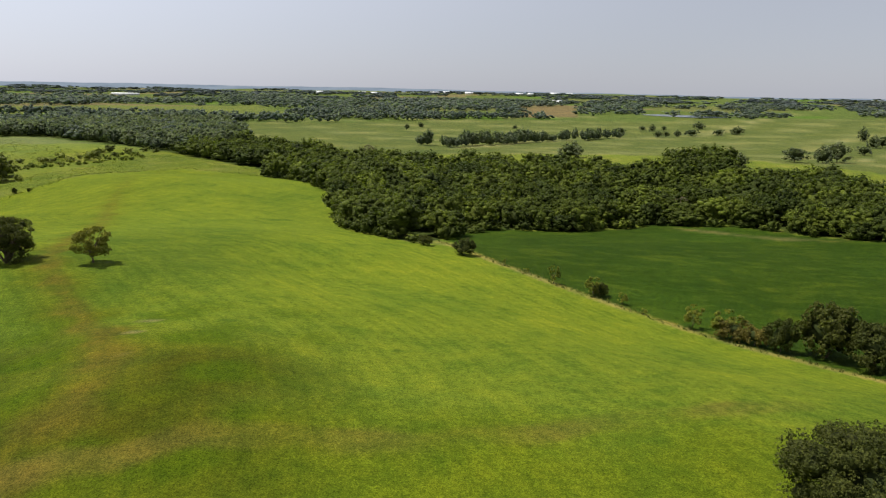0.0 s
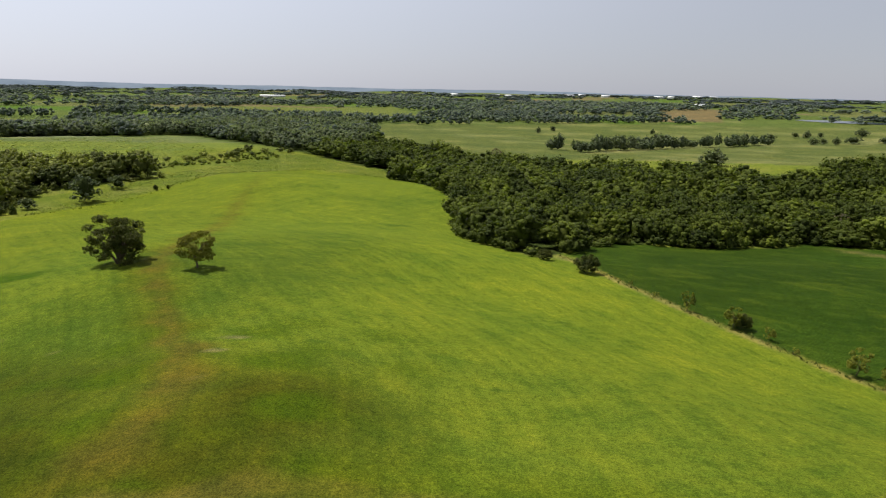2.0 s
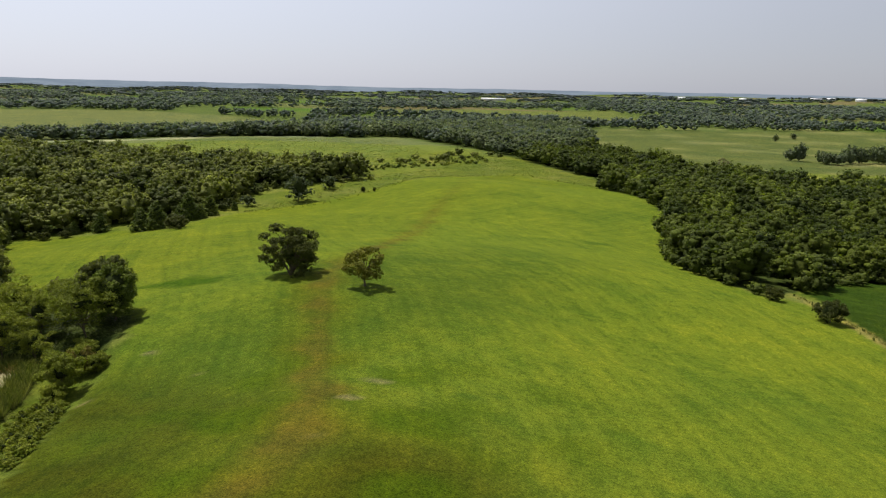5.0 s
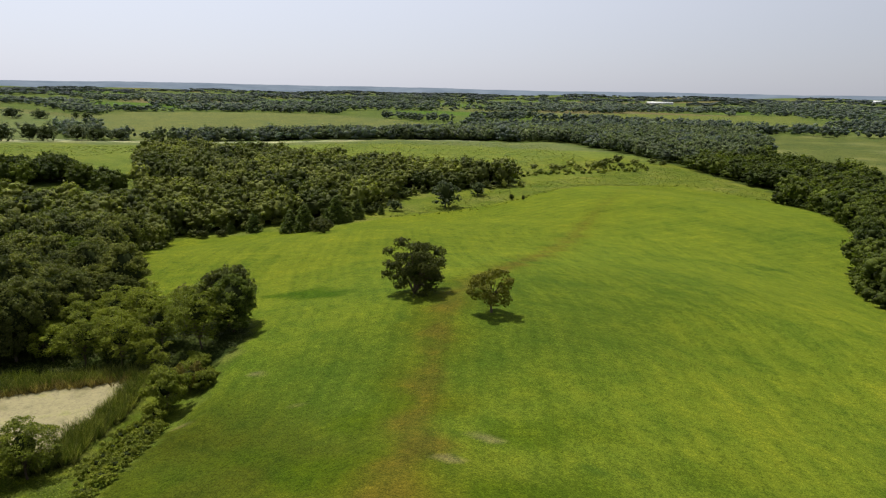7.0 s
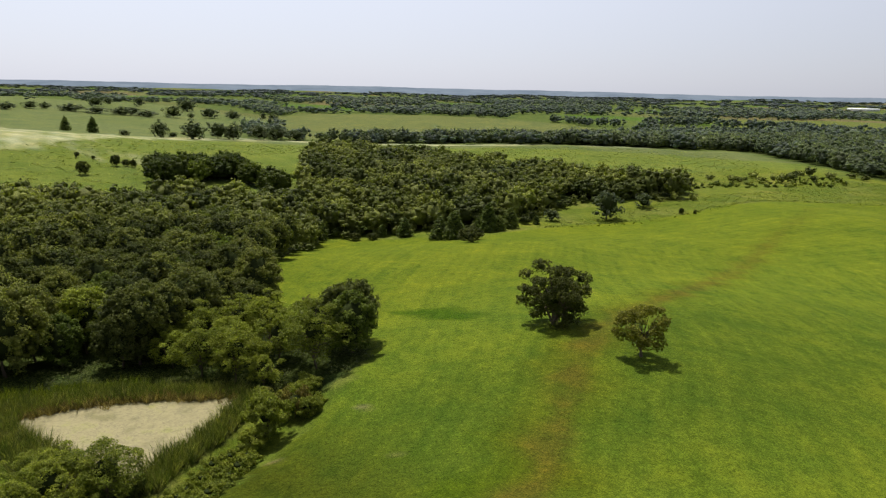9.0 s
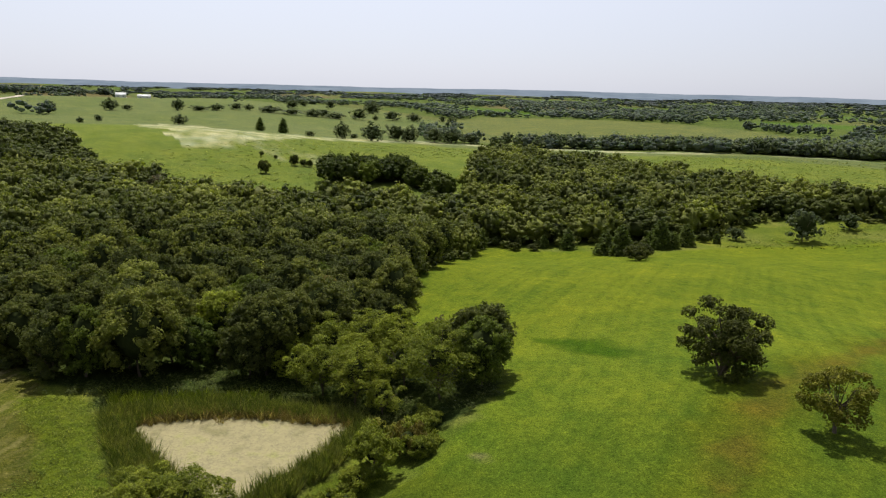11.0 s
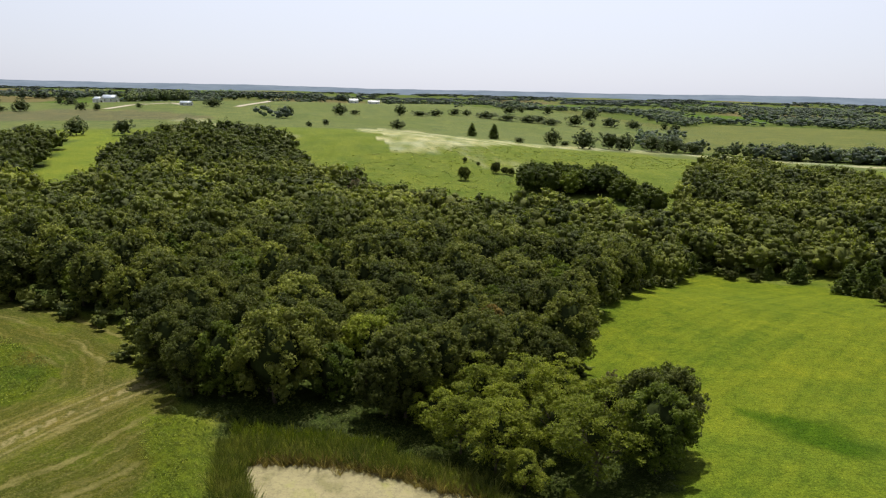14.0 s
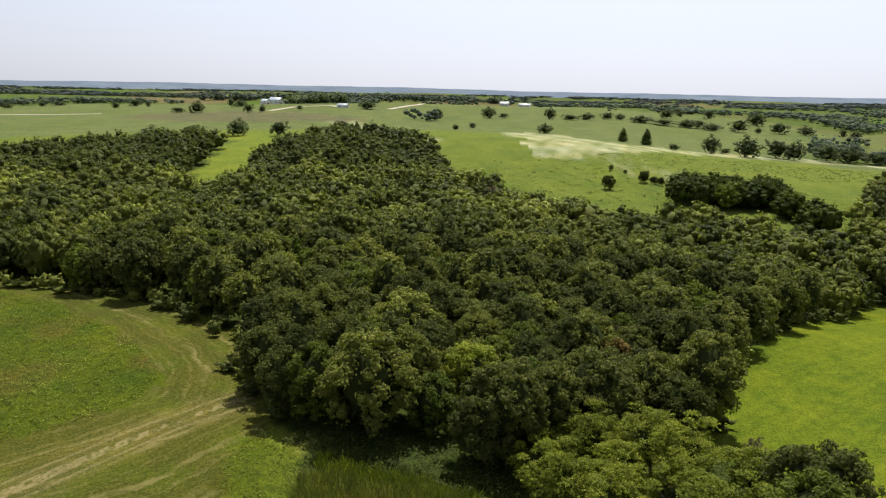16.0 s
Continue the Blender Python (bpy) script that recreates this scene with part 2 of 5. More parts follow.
# hedges and back wood: a weaker tint of painted haze
M_LEAF_MID = leaf_material("haze_tinted_hedge_leaves", (0.11, 0.142, 0.086), (0.175, 0.205, 0.115), "tint", grain=1.4, thin=0.46)
M_LEAF_VALLEY = leaf_material("valley_wood_leaves", (0.044, 0.064, 0.011), (0.116, 0.147, 0.02), "tint", grain=2.4, thin=0.36)
M_WEED = leaf_material("weed_leaves", (0.085, 0.125, 0.014), (0.21, 0.235, 0.034), "tint", grain=2.0)
M_REED = leaf_material("reed_blades", (0.085, 0.12, 0.022), (0.25, 0.25, 0.085), "tint", grain=1.2)
M_DRY = leaf_material("dry_reed_blades", (0.16, 0.12, 0.05), (0.32, 0.25, 0.12), "tint")
M_SCRUB = leaf_material("scrub_leaves", (0.14, 0.16, 0.02), (0.2, 0.2, 0.03), "object")
# near-black green that paints the shade in the gaps of a crown
M_INNER_SHADE = plain("inner_crown_shade", (0.034, 0.044, 0.015), 0.95, 1.5, 0.3)
M_INNER_SHADE.node_tree.nodes["Principled BSDF"].inputs["Specular IOR Level"].default_value = 0.0
M_BARK = plain("grey_brown_bark", (0.10, 0.075, 0.05), 0.95, 3.0, 0.3, relief=0.05)

# ---------------------------------------------------------------- the lie of the land
# rises and hollows: x, y, height; the lists have radii of 24, 48, 100 and 320 m
SWELLS = [(-95, 154, -0.1), (-48, 98, 5.1), (-30, 172, -5.3), (-90, 100, -4.1), (-62, 128, -3.9), (-18, 108, -4.5), (-118, 140, -1.7), (28, 160, -1.3), (-105, 120, 0.3), (-70, 185, -2.8), (-150, 55, 0.9), (-20, 80, 3.5)]
KNOLLS = [(-50, 95, 1.1), (-80, 155, 12.2), (-20, 130, 5.7), (-10, 60, 0.5), (-60, 225, 4.3), (-115, 110, 0.4), (-130, 165, 0.5), (-125, 60, 0.9), (-190, 205, 4.0), (-175, 45, 4.2), (-180, 110, -5.1), (20, 180, 0.9), (70, 150, -8.1), (-70, 300, -0.1), (-150, 370, 7.1), (-225, 340, -8.8), (-235, 165, -1.2), (-290, 215, -12.9), (60, 240, 2.9), (0, 0, 2.1), (55, 85, 11.4), (-195, 560, 8.4), (-290, 615, 7.2), (-188, 392, 2.3)]
HILLS = [(-185, 560, -13.4), (-110, 480, -1.6), (-290, 590, -2.1), (-265, 430, 9.2), (-400, 300, 8.6), (-420, 110, -2.3), (-560, 90, 10.4), (100, 400, -12.6), (-20, 330, -1.2), (230, 330, -0.7), (-500, -40, 1.1), (200, 560, 8.1), (-330, 330, -11.1), (-330, 20, -3.9), (-530, 600, 6.1)]
UPLANDS = [(-700, 60, 20.8), (-700, 380, -15.0), (-1300, -250, 17.1), (-1400, 600, -4.6), (-120, 800, 5.7), (150, 1000, -10.7), (-450, 1650, 1.0), (-1600, 50, 13.4)]
POND = (-117.0, 91.5, -9.4)


def level(x, y):
    x, y = np.asarray(x, float), np.asarray(y, float)
    r = np.hypot(x + 50, y - 80)
    s = np.clip((r - 700) / 4000, 0, 1)
    rise = 21 + 24 * np.clip(((x + 50) / np.maximum(r, 1) + 0.75) / 0.9, 0, 1)
    z = -14 + rise * s * s * (3 - 2 * s)
    for some, radius in ((SWELLS, 24), (KNOLLS, 48), (HILLS, 100), (UPLANDS, 320)):
        for cx, cy, h in some:
            z = z + h * np.exp(-((x - cx) ** 2 + (y - cy) ** 2) / (2 * radius * radius))
    # the pond's basin is level
    d = np.hypot((x - POND[0]) / 19, (y - POND[1]) / 21)
    k = np.clip((1.55 - d) / 0.55, 0, 1)
    k = k * k * (3 - 2 * k)
    z = z * (1 - k) + (POND[2] - 0.45 + 0.25 * np.clip(d - 0.6, 0, 1)) * k
    # the lake's basin is level too
    d = np.hypot((x - 537) / 100, (y - 1655) / 115)
    k = np.clip((1.5 - d) / 0.5, 0, 1)
    z = z * (1 - k) + -5.5 * k
    # gentle unevenness, stronger far off
    far = np.clip((r - 500) / 2500, 0, 1)
    z = z + far * (d > 1.5) * (6 * np.sin(x / 310 + 1.3) * np.sin(y / 270 + 0.4) + 3.5 * np.sin(x / 120 + y / 190))
    return z


def inside(poly, x, y):
    x, y = np.asarray(x, float), np.asarray(y, float)
    res = np.zeros(x.shape, bool)
    for (x0, y0), (x1, y1) in zip(poly, poly[1:] + poly[:1]):
        cross = ((y0 > y) != (y1 > y)) & (x < (x1 - x0) * (y - y0) / ((y1 - y0) or 1e-9) + x0)
        res ^= cross
    return res


def away(line, x, y):
    """Distance from a line of points in the plan."""
    best = np.full(np.shape(x), 1e9)
    for (x0, y0), (x1, y1) in zip(line, line[1:]):
        dx, dy = x1 - x0, y1 - y0
        t = np.clip(((x - x0) * dx + (y - y0) * dy) / (dx * dx + dy * dy), 0, 1)
        best = np.minimum(best, np.hypot(x - x0 - t * dx, y - y0 - t * dy))
    return best


def wobble(x, y, size, seed=0.0):
    """Smooth noise in about -1 to 1 from crossed waves."""
    u, v = x / size, y / size
    return (np.sin(u * 1.3 + v * 0.7 + seed) + np.sin(u * -0.6 + v * 1.7 + seed * 2.1 + 1) + np.sin(u * 2.3 - v * 1.1 + seed * 0.7 + 2.2)
            + np.sin(u * 0.4 + v * 2.9 - seed + 0.5)) / 2.6


MEADOW = [(96, 118), (88, 133), (78, 149), (69, 160), (59, 172), (43, 188), (32, 197), (17, 215), (3, 240), (-10, 240), (-22, 250), (-33, 262), (-41, 284),
          (-52, 350), (-62, 400), (-95, 478), (-126, 502), (-165, 512), (-199, 506), (-208, 452), (-216, 400), (-219, 374), (-237, 340), (-246, 302),
          (-241, 264), (-230, 242), (-268, 246), (-292, 215), (-288, 202), (-247, 173), (-210, 147), (-178, 129), (-150, 136), (-120, 136), (-109, 124), (-103, 114),
          (-97, 104), (-89, 94), (-81, 85), (-66, 60), (-60, -70), (170, -70), (170, 90)]
SOY = [(1, 258), (17, 218), (32, 200.5), (43, 190.5), (60, 173.5), (70, 161.5), (79, 150.5), (90, 134), (170, 70), (420, 90), (420, 250), (300, 280), (190, 301), (171, 320),
       (147, 357), (107, 364), (56, 325), (22, 316), (3, 279)]
HAYFIELD = [(-139, 66), (-146, 63), (-157, 58), (-179, 49), (-198, 24), (-208, 1), (-214, -32), (-250, -130), (-240, -160), (-40, -100), (-60, 40), (-112, 72), (-124, 70)]
WEEDS = [(-209, -34), (-201, -12), (-185, 12), (-168, 33), (-160, 39.5), (-151, 41.5), (-142, 37), (-132, 27), (-118, 0), (-130, -60), (-200, -90)]
POND_EDGE = [(-127.3, 77), (-129.5, 78.6), (-129.4, 82), (-129.3, 85.5), (-128.2, 89.5), (-126.8, 93.5), (-124.5, 98.5), (-121.5, 103), (-120.5, 106), (-118, 107.8), (-114.7, 104.6), (-111.8, 101.4), (-108.1, 96.6), (-106, 92.7), (-103.5, 89.9), (-102, 87.4), (-107, 84.5), (-114.4, 81.8), (-121.4, 79.2)]
REED_EDGE = [(-133.5, 72.5), (-134.5, 76), (-134, 82), (-133.5, 88), (-131.5, 94), (-128.5, 99.5), (-125, 104), (-122.5, 108.5), (-117.5, 111), (-112, 106.7), (-107, 101.5), (-104, 97.3), (-101, 92.7), (-98, 89.9), (-98.5, 85.5), (-104, 80), (-111.5, 75.5), (-117.2, 75), (-125.5, 73.4)]
POND_WEEDS = [(-140, 60.5), (-141, 65), (-141, 69), (-135.5, 73), (-125.5, 74.5), (-117.4, 75.5), (-111, 76), (-104, 80), (-98, 86), (-97, 90), (-101, 95), (-106, 103), (-108, 112), (-102, 104.6), (-97, 99), (-93, 94.6), (-85.4, 86.6), (-80, 76), (-112, 62), (-124, 67), (-134, 62)]
BROWN_FIELD = [(150, 1560), (290, 1600), (390, 2170), (215, 2000)]
UNDERWOOD = [(-145, 66), (-141, 72), (-138, 79), (-137.5, 88), (-135, 96), (-131, 102), (-127, 107.5), (-122, 112.5), (-112, 116)]
UNDERSTORY = [(-144, 70), (-137.5, 71), (-135, 80), (-134, 90), (-130, 99), (-124, 107), (-119, 112.5), (-111, 117), (-113, 130), (-150, 130), (-150, 75)]
LEFT_WOOD = [(-146, 66), (-157, 58), (-179, 49), (-198, 24), (-208, 1), (-214, -32), (-250, -130), (-420, -196), (-478, -164), (-519, -130), (-492, -84),
             (-464, -55), (-540, -30), (-530, 12), (-468, 40), (-392, 66), (-353, 103), (-331, 128), (-346, 172), (-345, 222), (-390, 246), (-462, 285), (-472, 310), (-432, 368), (-385, 378), (-320, 400),
             (-275, 425), (-242, 412), (-257, 397), (-271, 378), (-278, 362), (-283, 345), (-273, 318), (-264, 300), (-261, 275), (-280, 258), (-298, 217), (-290, 207), (-252, 178), (-214, 151),
             (-186, 137), (-165, 131), (-152, 124), (-141, 97), (-142, 88), (-142, 78)]
SLOPE_CLUMP = [(-392, 166), (-412, 169), (-424, 182), (-420, 208), (-404, 219), (-391, 214), (-388, 190)]
SLOPE_KNOT = [(-382, 209), (-386, 223), (-372, 229), (-362, 221), (-367, 209)]
GROVE = [(-124, 107), (-110, 117), (-113, 126), (-119, 133), (-130, 134), (-142, 126), (-150, 112), (-146, 99), (-136, 99)]
RIGHT_WOOD = [(-10, 243), (-22, 253), (-34, 266), (-43, 287), (-54, 352), (-64, 404), (-97, 482), (-128, 506), (-140, 553), (-168, 566), (-205, 600), (-232, 630), (-240, 660), (-204, 729), (-133, 688), (-70, 607), (-12, 563),
              (48, 550), (88, 531), (105, 512), (127, 500), (152, 515), (184, 546), (210, 562), (218, 545), (200, 502), (218, 464), (248, 450), (258, 409), (330, 380), (420, 300), (330, 268), (230, 294), (190, 304), (171, 323),
              (147, 360), (107, 367), (56, 328), (22, 319), (3, 282), (-2, 258)]
BACK_WOOD = [(-240, 632), (-256, 640), (-330, 690), (-417, 752), (-453, 720), (-495, 656), (-542, 606), (-640, 560), (-700, 440), (-735, 430), (-690, 590),
             (-600, 680), (-540, 760), (-500, 860), (-420, 1000), (-330, 1080), (-223, 809), (-204, 729)]
NORTH_FIELD = [(-223, 800), (-70, 610), (100, 540), (260, 430), (480, 330), (900, 500), (1500, 1500), (1125, 1850), (621, 1560), (361, 1490), (128, 1480), (-92, 1330), (-310, 1109)]
FAR_FIELD = [(-884, 1361), (-782, 1612), (-501, 1924), (-330, 1500), (-359, 1241), (-541, 1280), (-715, 1159)]
WEST_PASTURE = [(-300, -160), (-540, -200), (-540, -30), (-480, 28), (-390, 52), (-338, 98), (-336, 170), (-350, 300), (-300, 400), (-270, 480), (-260, 620), (-420, 745),
                (-495, 650), (-560, 590), (-700, 430), (-745, 350), (-900, 400), (-1100, 560), (-1500, 560), (-2300, 250), (-2300, -250), (-1500, -900), (-700, -900)]
FLOWERS = [(-640, 74), (-560, 86), (-500, 102), (-483, 118), (-515, 137), (-556, 160), (-625, 225), (-680, 290), (-700, 345), (-668, 440), (-560, 560), (-470, 690), (-488, 700), (-585, 580), (-705, 445),
           (-735, 340), (-712, 260), (-694, 178), (-740, 150), (-800, 120), (-770, 66)]
WEST_FIELD = [(-735, 430), (-690, 592), (-600, 685), (-640, 800), (-900, 1000), (-1250, 950), (-1450, 780), (-1300, 600), (-1000, 500), (-800, 400)]
LAKE = [(455, 1690), (470, 1610), (520, 1560), (585, 1565), (620, 1610), (600, 1700), (540, 1750), (480, 1740)]
GLADE = [(-360, -46), (-410, -60), (-465, -80), (-550, -100), (-640, -158)]
TRACK = [(-49, 60), (-46, 80), (-47.5, 95), (-54, 109), (-62, 119), (-70, 130), (-80, 143), (-91, 160), (-101, 187), (-122, 245), (-146, 311), (-176, 400), (-196, 500)]
STRAW_ARC = [(-60, 66), (-36, 73), (-28, 77), (-17, 77.5), (-2, 78), (12, 82), (28, 88), (53, 99)]
HAY_TRAIL = [(-156, 58), (-143, 50), (-132, 44), (-118, 36), (-90, 20)]


def axis(lo, a, b, hi, fine, grow):
    """Grid lines: even between a and b, then ever wider out to lo and hi."""
    mid = list(np.arange(a, b + fine / 2, fine))
    up, step = [], fine
    while (up or mid)[-1] < hi:
        step *= grow
        up.append((up or mid)[-1] + step)
    down, step = [], fine
    while (down or mid[:1])[-1] > lo:
        step *= grow
        down.append((down or mid[:1])[-1] - step)
    return np.array(down[::-1] + mid + up)


def soft_in(poly, x, y, edge):
    """1 inside, 0 outside, with an uneven border."""
    jx = x + edge * wobble(x, y, 3.1 * edge, 1.0)
    jy = y + edge * wobble(x, y, 2.7 * edge, 4.0)
    return inside(poly, jx, jy).astype(float)


def put_attr(me, name, values):
    if values.ndim == 2:
        at = me.attributes.new(name, "FLOAT_COLOR", "POINT")
        rgba = np.ones((len(values), 4), np.float32)
        rgba[:, :3] = values
        at.data.foreach_set("color", rgba.ravel())
    else:
        at = me.attributes.new(name, "FLOAT", "POINT")
        at.data.foreach_set("value", values.astype(np.float32))


def quick_mesh(name, verts, faces):
    """A mesh from arrays: faces is one array of quads or triangles, or a list of such arrays."""
    if not isinstance(faces, list):
        faces = [faces]
    me = bpy.data.meshes.new(name)
    sizes = np.concatenate([np.full(len(f), f.shape[1], np.int32) for f in faces])
    loops = np.concatenate([f.ravel() for f in faces]).astype(np.int32)
    me.vertices.add(len(verts))
    me.vertices.foreach_set("co", np.asarray(verts, np.float32).ravel())
    me.loops.add(len(loops))
    me.loops.foreach_set("vertex_index", loops)
    me.polygons.add(len(sizes))
    me.polygons.foreach_set("loop_start", np.concatenate([[0], np.cumsum(sizes)[:-1]]).astype(np.int32))
    me.update(calc_edges=True)
    return me


C_FAR = np.array((0.085, 0.115, 0.030))
C_SHADED_WOODFLOOR = np.array((0.045, 0.062, 0.016))
C_MEADOW = np.array((0.119, 0.158, 0.016))
C_ROUGH = np.array((0.13, 0.158, 0.024))
C_SOY = np.array((0.03, 0.057, 0.006))
C_HAY = np.array((0.072, 0.077, 0.013))
C_WEED = np.array((0.105, 0.138, 0.013))
C_FLOWER = np.array((0.42, 0.41, 0.28))
C_BROWN = np.array((0.105, 0.086, 0.015))
C_STRAW = np.array((0.24, 0.2, 0.085))


def build_ground():
    gx = axis(-4850, -180, 90, 4850, 1.5, 1.042)
    gy = axis(-4850, 12, 220, 4850, 1.5, 1.042)
    X, Y = np.meshgrid(gx, gy)
    x, y = X.ravel(), Y.ravel()
    keep_z = level(x, y)
    verts = np.stack([x, y, keep_z], 1)
    nx, ny = len(gx), len(gy)
    i = np.arange(nx - 1)[None, :] + nx * np.arange(ny - 1)[:, None]
    i = i.ravel()
    me = quick_mesh("ground", verts, np.stack([i, i + 1, i + nx + 1, i + nx], 1))
    col = np.tile(C_FAR, (len(x), 1))
    mown = np.zeros(len(x))
    rows = np.zeros(len(x))

    def lay(k, colour):
        k = np.asarray(k, float)[:, None]
        col[:] = col * (1 - k) + colour * k

    r = np.hypot(x + 50, y - 80)
    # patchwork of far fields and pasture
    lay((wobble(x, y, 240, 3) > 0.5) * (r > 900), np.array((0.115, 0.125, 0.045)))
    lay((wobble(x, y, 310, 7) > 0.75) * (r > 900), np.array((0.14, 0.12, 0.06)))
    lay((wobble(x, y, 200, 9) > 0.7) * (r > 900), np.array((0.075, 0.13, 0.02)))
    lay(soft_in(NORTH_FIELD, x, y, 8), np.array((0.088, 0.108, 0.032)))
    lay(soft_in(NORTH_FIELD, x, y, 8) * np.clip(wobble(x, y * 1.5, 48, 2) * 0.7 + 0.3 * wobble(x, y, 17, 4) - 0.15, 0, 0.45), np.array((0.24, 0.23, 0.1)))
    for line, wide, strength in (([(-2, 708), (51, 795), (118, 935), (197, 1002), (287, 1047), (392, 1113), (643, 1503), (1177, 2340)], 9, 0.75), ([(200, 500), (250, 535), (293, 571), (455, 744), (700, 960)], 6, 0.6),
                                 ([(-307, 1130), (-226, 1267), (-96, 1387), (130, 1513), (332, 1642)], 14, 0.5), ([(60, 640), (190, 760), (420, 900), (680, 1134)], 16, 0.3)):
        d = away(line, x, y) + 0.5 * wide * wobble(x, y, 4 * wide, 6)
        lay(np.clip(1.2 - d / wide, 0, strength) * np.clip(0.6 + 0.5 * wobble(x, y, 60, 4), 0.1, 1), np.array((0.27, 0.25, 0.12)))
    lay(soft_in(WEST_FIELD, x, y, 8), np.array((0.125, 0.14, 0.05)))
    lay(soft_in(FAR_FIELD, x, y, 8), np.array((0.115, 0.135, 0.035)))
    # distance haze is put into the far pasture's colour, paler and bluer
    lay(soft_in(WEST_PASTURE, x, y, 8), np.array((0.126, 0.15, 0.06)))
    lay(soft_in(WEST_PASTURE, x, y, 8) * (wobble(x, y, 75, 5) > 0.2) * 0.5, np.array((0.106, 0.136, 0.045)))
    lay(soft_in(WEST_PASTURE, x, y, 8) * (r < 660), np.array((0.132, 0.164, 0.034)))
    lay(soft_in(WEST_PASTURE, x, y, 8) * (r < 660) * np.clip(wobble(x, y, 9, 3) * 0.6, 0, 0.5), np.array((0.1, 0.14, 0.02)))
    flowers = soft_in(FLOWERS, x, y, 7)
    lay(flowers * np.clip(0.55 + 0.3 * wobble(x, y, 14, 2) + 0.3 * wobble(x, y, 5.3, 5), 0.05, 0.95), C_FLOWER)
    slope = (away([(-560, 110), (-470, 165), (-430, 205)], x, y) + 12 * wobble(x, y, 20, 3)) < 16
    lay(slope * np.clip(0.12 + wobble(x, y, 5, 6) * 0.4, 0, 0.45), C_FLOWER * 0.8)
    d = away([(-832, -113), (-711, -50), (-626, -12), (-540, 20)], x, y) + 9 * wobble(x, y, 24, 8)
    lay(np.clip(1.3 - d / 14, 0, 0.75) * np.clip(0.7 + 0.5 * wobble(x, y * 2, 13, 3), 0.1, 1), C_FLOWER * 0.85)
    lay(soft_in([(-870, -420), (-1010, -330), (-985, -200), (-930, -130), (-865, -95), (-800, -160), (-800, -280)], x, y, 14) * 0.7, np.array((0.125, 0.11, 0.075)))
    lay(soft_in(BROWN_FIELD, x, y, 8), np.array((0.15, 0.115, 0.06)))
    # rough grass round the ridge
    near = (r < 600) & (y > -150)
    lay(near * (x > -330) * (r < 580), C_ROUGH)
    rough = near * (x > -330) * (r < 560)
    lay(rough * np.clip(0.25 + 0.5 * wobble(x, y, 7, 3) + 0.4 * wobble(x, y, 2.6, 8), 0, 0.7), np.array((0.082, 0.118, 0.014)))
    lay(rough * np.clip(0.45 * wobble(x, y, 11, 6) + 0.3 * wobble(x, y, 3.4, 1), 0, 0.6), np.array((0.19, 0.19, 0.055)))
    # wood floors, with the shade under the trees put into their dark colour
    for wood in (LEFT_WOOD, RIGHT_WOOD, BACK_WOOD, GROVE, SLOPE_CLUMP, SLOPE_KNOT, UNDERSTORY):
        lay(soft_in(wood, x, y, 2), C_SHADED_WOODFLOOR)
    lay(away(GLADE, x, y) + 4 * wobble(x, y, 9, 2) < 15, np.array((0.15, 0.185, 0.03)))
    k = soft_in(SOY, x, y, 0.5)
    lay(k, C_SOY)
    rows[:] = k
    lay(soft_in(SOY, x, y, 0.5) * np.clip(wobble(x, y, 34, 2) * 0.5, 0, 0.5), C_SOY * 1.5)
    d = away([(80, 350), (105, 358), (118, 352), (135, 332), (151, 314), (172, 306)], x, y) + 2 * wobble(x, y, 11, 3)
    lay(k * np.clip(1.3 - d / 4, 0, 0.8) * np.clip(0.6 + 0.6 * wobble(x, y, 16, 7), 0, 1), np.array((0.14, 0.13, 0.05)))
    k = soft_in(HAYFIELD, x, y, 1)
    lay(k, C_HAY)
    lay(k * (wobble(x, y, 5, 3) > 0.3) * 0.5, C_WEED * 0.8)
    # mown swathes follow the edge of the uncut weeds
    d = away(WEEDS + WEEDS[:1], x, y) + 0.5 * wobble(x, y, 9, 5)
    swath = d
    hay = k * (1 - soft_in(WEEDS, x, y, 1.5)) * (1 - soft_in(POND_WEEDS, x, y, 1.0))
    trail = away(HAY_TRAIL, x, y) + 0.25 * wobble(x, y, 6, 2)
    lay(k * np.clip(1.2 - trail / 4, 0, 0.35), C_STRAW * 0.7)
    lay(soft_in(WEEDS, x, y, 1.5), C_WEED * 0.72)
    lay(soft_in(WEEDS, x, y, 1.5) * np.clip(0.9 * wobble(x, y, 7, 4), 0, 0.8), np.array((0.1, 0.085, 0.02)))
    lay(soft_in(WEEDS, x, y, 1.5) * np.clip(0.9 * wobble(x, y, 4, 9) - 0.1, 0, 0.7), np.array((0.055, 0.09, 0.01)))
    lay(soft_in(POND_WEEDS, x, y, 2.0) * 0.8, C_WEED * 0.9)
    lay(soft_in(REED_EDGE, x, y, 0.6), np.array((0.06, 0.065, 0.02)))
    # the mown meadow, its worn track and the arc of cut straw
    k = soft_in(MEADOW, x, y, 0.8)
    lay(k, C_MEADOW)
    mown[:] = k
    lay(k * np.clip((x + 78) / 25, 0, 1) * np.clip((y - 118) / 30, 0, 1) * np.clip((300 - y) / 90, 0, 1) * 0.5, np.array((0.145, 0.185, 0.016)))
    west = np.clip((-50 - x + 0.12 * (y - 100)) / 20, 0, 1) * np.clip((270 - y) / 90, 0, 1)
    lay(k * west * np.clip((x + 104) / 14, 0.15, 1) * 0.8, np.array((0.07, 0.108, 0.012)))
    lay(k * np.clip((-120 - x) / 60, 0, 0.5), np.array((0.125, 0.15, 0.012)))
